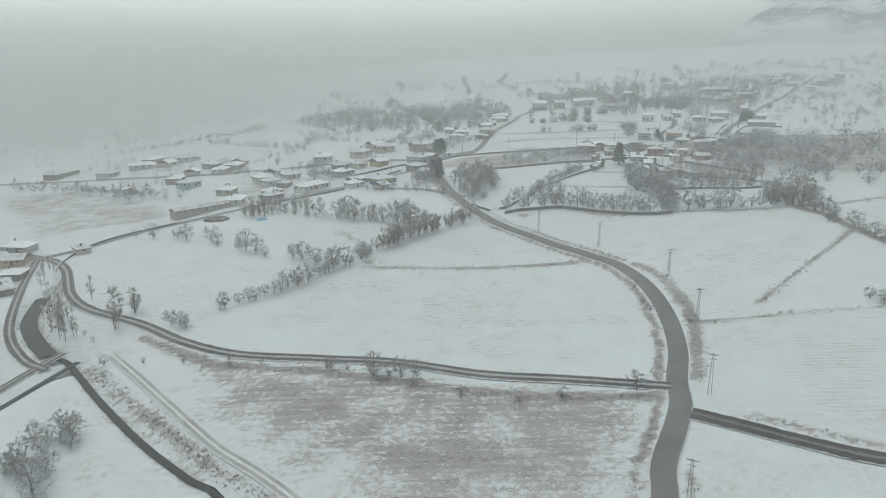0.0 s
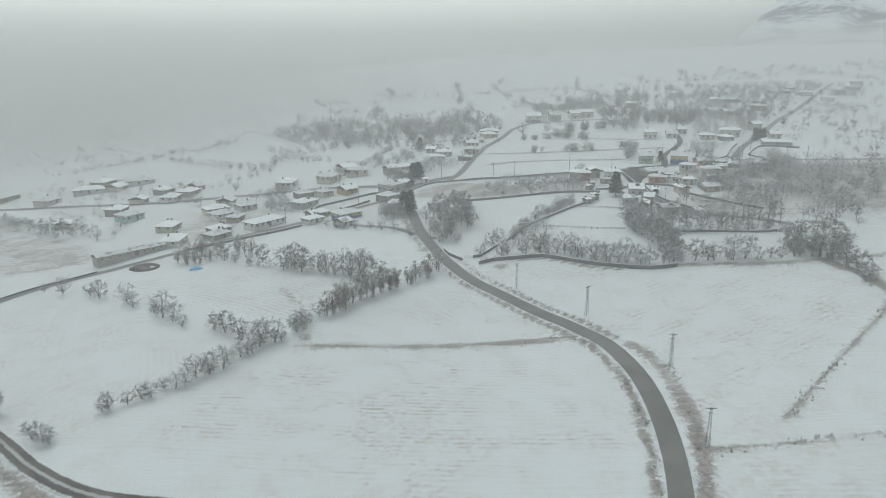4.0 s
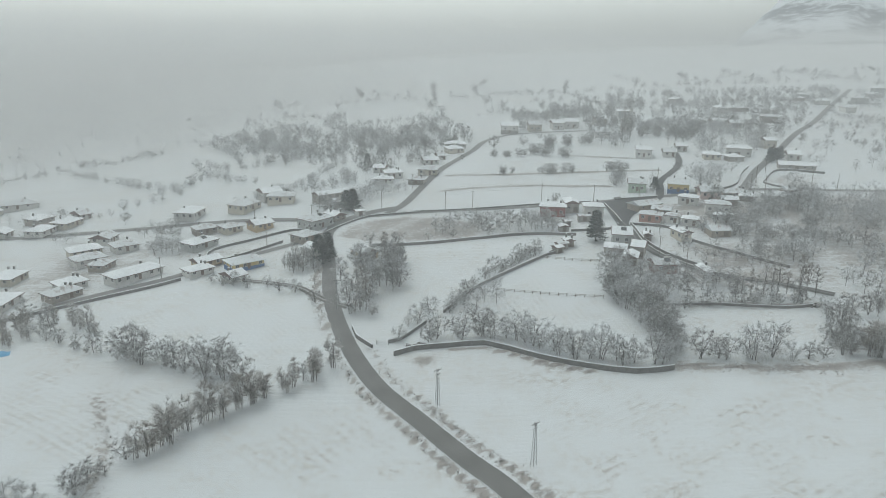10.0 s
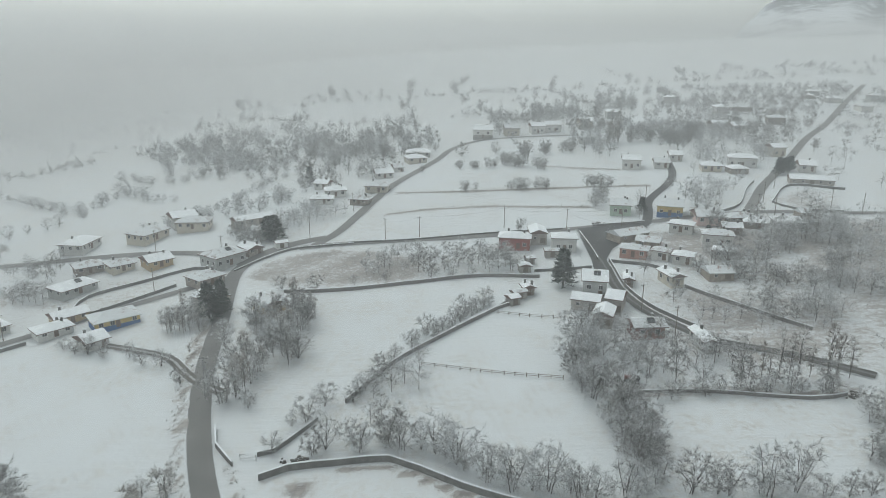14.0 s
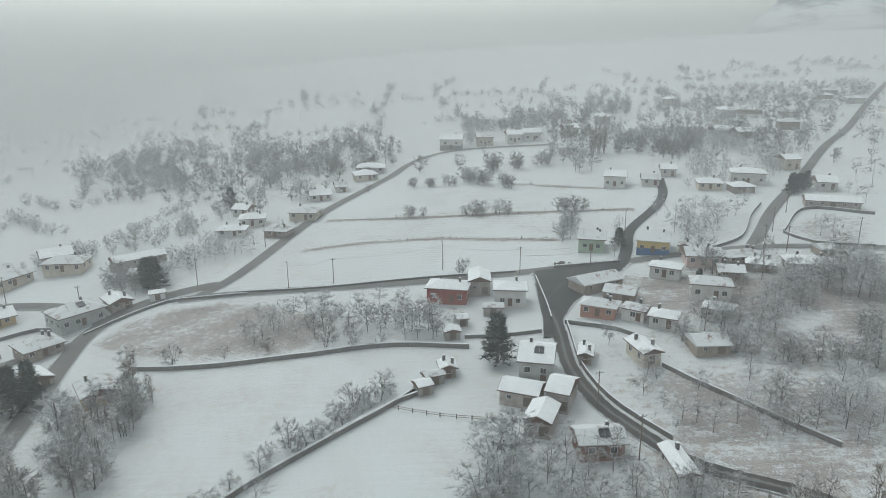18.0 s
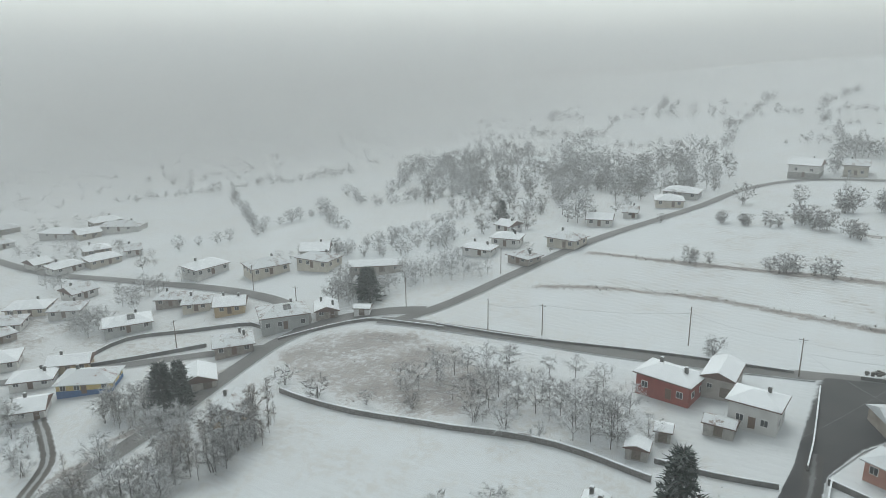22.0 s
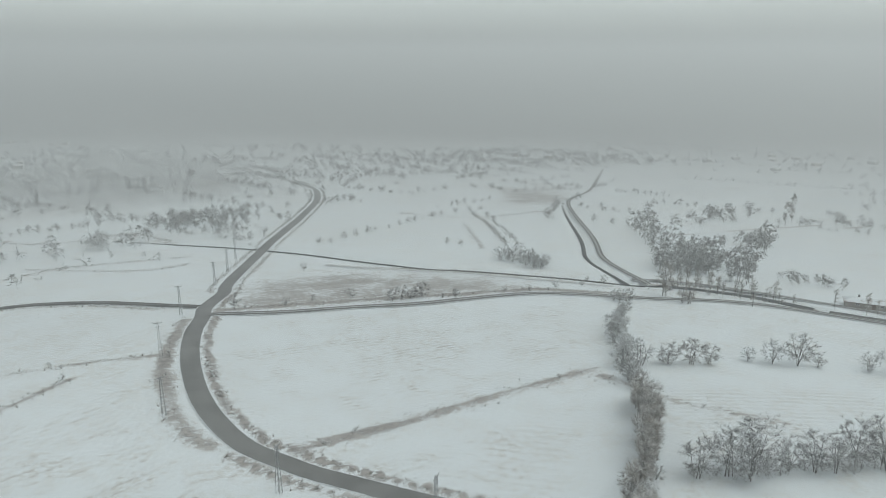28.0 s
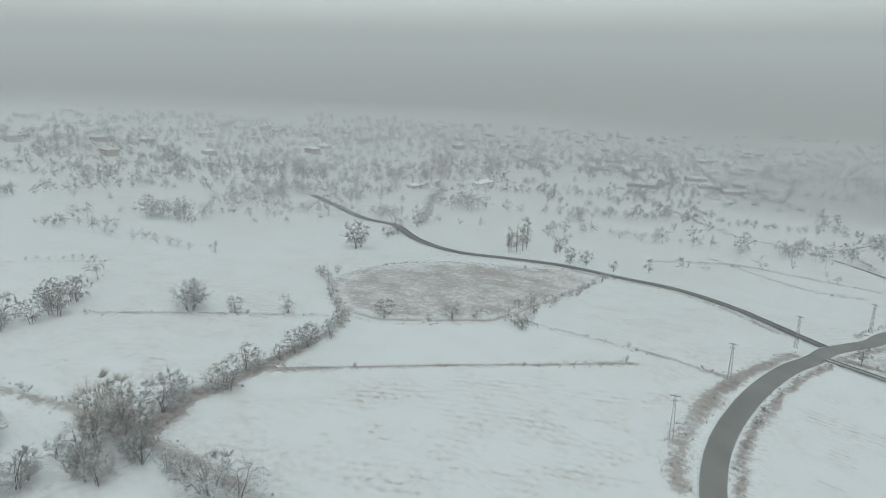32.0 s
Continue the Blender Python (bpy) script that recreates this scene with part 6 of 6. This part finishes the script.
tufts("dry_grass", "frosted dead grass along banks and verges", along_banks(16000, 0.5), 0.6, 6)
weed_spots = []
FIELDS = [(pts, amount) for kind, amount, soft, pts in COVER if kind == "field" and pts[0][1] > 90]
for pts, amount in FIELDS:
    xs, ys = [p[0] for p in pts], [p[1] for p in pts]
    for i in range(int(0.30 * amount * (max(xs) - min(xs)) * (max(ys) - min(ys)))):
        x, y = rng.uniform(min(xs), max(xs)), rng.uniform(min(ys), max(ys))
        if holds(x, y, tuple(pts)) and noise.noise(Vector((x / 7, y / 3.5, 2.0))) > -0.1 and not on_road(x, y, 0.2):
            weed_spots.append((x, y))
tufts("field_weeds", "withered weeds poking through the snow", weed_spots, 0.42, 5)
stubble = []
while len(stubble) < 15000:
    x, y = rng.uniform(-150, 230), rng.uniform(90, 420)
    u, w = 0.91 * x + 0.41 * y, -0.41 * x + 0.91 * y
    if noise.noise(Vector((u / 22, w / 2.2, 5.0))) + 0.6 * noise.noise(Vector((x / 40, y / 40, 1.0))) > 0.28 and not on_road(x, y, 0.2):
        stubble.append((x, y))
tufts("stubble", "sparse stubble and grass tips in the snow", stubble, 0.26, 4)
for x, y in along_banks(150, 0.35):
    set_tree("small", x, y, rng.uniform(0.9, 1.9))

# ---- pit and tarpaulin by the farm lane ----
def pit(x, y, r):
    v, f, n = [], [], 22
    for k, (q, z) in enumerate(((0.0, 0.10), (0.55, 0.12), (0.75, 0.7), (0.95, 0.75), (1.2, 0.05), (1.3, -0.4))):
        for i in range(n):
            a = 2 * math.pi * i / n
            s = 1 + 0.08 * math.sin(3 * a + k)
            v.append((q * r * s * math.cos(a), q * r * s * 0.8 * math.sin(a), z))
    for k in range(5):
        f += [(k * n + i, k * n + (i + 1) % n, (k + 1) * n + (i + 1) % n, (k + 1) * n + i) for i in range(n)]
    ob = tagged(new("manure_pit", mesh_of("manure_pit", v, f, M_MUCK, True)), "dark earthen ring of a manure pit", "pit")
    ob.matrix_basis = pose(x, y, ground_z(x, y))


def tarp(x, y):
    v, f, n = [], [], 9
    for j in range(n):
        for i in range(n):
            u, w = i / (n - 1) * 2 - 1, j / (n - 1) * 2 - 1
            v.append((2.6 * u, 1.7 * w, 0.9 * (1 - u * u) * (1 - w * w) + 0.10 * math.sin(5 * u + 3 * w) + 0.05))
    f = [(j * n + i, j * n + i + 1, (j + 1) * n + i + 1, (j + 1) * n + i) for j in range(n - 1) for i in range(n - 1)]
    ob = tagged(new("tarpaulin", mesh_of("tarpaulin", v, f, M_TARP, True)), "heap covered with a crumpled blue tarpaulin", "tarpaulin")
    ob.matrix_basis = pose(x, y, ground_z(x, y), 0, 0, 25)


def tractor(x, y, turn):
    t = thing("tractor", x, y, ground_z(x, y), turn, "old dark tractor dusted with snow beside a hedge", "tractor")
    part("bonnet", small_mesh("bonnet", WALLS["red"], ((-0.4, 0.2, 0.8), (0.4, 2.0, 1.45))), t)
    part("chassis", small_mesh("chassis", M_MUCK, ((-0.35, -1.1, 0.45), (0.35, 2.0, 0.8)), ((-0.9, -1.2, 0.8), (0.9, -0.1, 1.0))), t)
    part("cab", small_mesh("cab", M_GLASS, ((-0.75, -1.0, 1.0), (0.75, 0.2, 2.2))), t, "dark glazed cab")
    part("cab_roof", small_mesh("cab_roof", M_SNOW, ((-0.85, -1.1, 2.2), (0.85, 0.3, 2.36))), t, "cab roof under snow")
    for u, w, r, d in ((-0.95, -0.6, 0.75, 0.4), (0.95, -0.6, 0.75, 0.4), (-0.75, 1.5, 0.48, 0.28), (0.75, 1.5, 0.48, 0.28)):
        v, f = [], []
        tube(v, f, (u - d / 2, w, r), (u + d / 2, w, r), r, r, 16)
        f.append(tuple(range(15, -1, -1)))
        wheel = part("wheel", mesh_of("wheel", v, f, M_GLASS), t)
        v, f = [], []
        tube(v, f, (u - d / 2 - 0.02, w, r), (u + d / 2 + 0.02, w, r), r * 0.5, r * 0.5, 12)
        part("rim", mesh_of("rim", v, f, M_STEEL), wheel)


def rubble(x, y, size):
    v, f = [], []
    for i in range(26):
        px, py, r = rng.gauss(0, size), rng.gauss(0, size * 0.4), rng.uniform(0.15, 0.45)
        box(v, f, (px - r, py - r * 0.7, -0.2), (px + r, py + r * 0.7, r * 0.9), r * 0.25)
    ob = tagged(new("rubble_heap", mesh_of("rubble_heap", v, f, M_MUCK)), "dark heap of rubble and scrap by a wall", "rubble", kind="stuff")
    ob.matrix_basis = pose(x, y, ground_z(x, y), 0, 0, 20)


def field_gate(x, y, turn):
    t = thing("field_gate", x, y, ground_z(x, y), turn, "low tubular steel gate between two walls", "gate")
    for u in (-1.6, 1.6):
        part("post", small_mesh("post", M_STEEL, ((u - 0.06, -0.06, -0.3), (u + 0.06, 0.06, 1.3))), t)
    for z in (0.3, 0.6, 0.9, 1.15):
        part("rail", small_mesh("rail", M_STEEL, ((-1.54, -0.025, z), (1.54, 0.025, z + 0.05))), t)


tractor(103, 325.5, 70)
rubble(33, 303.5, 1.2)
rubble(147, 317, 1.6)
rubble(118, 437, 1.2)
field_gate(23.5, 304, -5)
pit(-102, 309, 5)
tarp(-80.4, 303.3)
grow_far_woods()
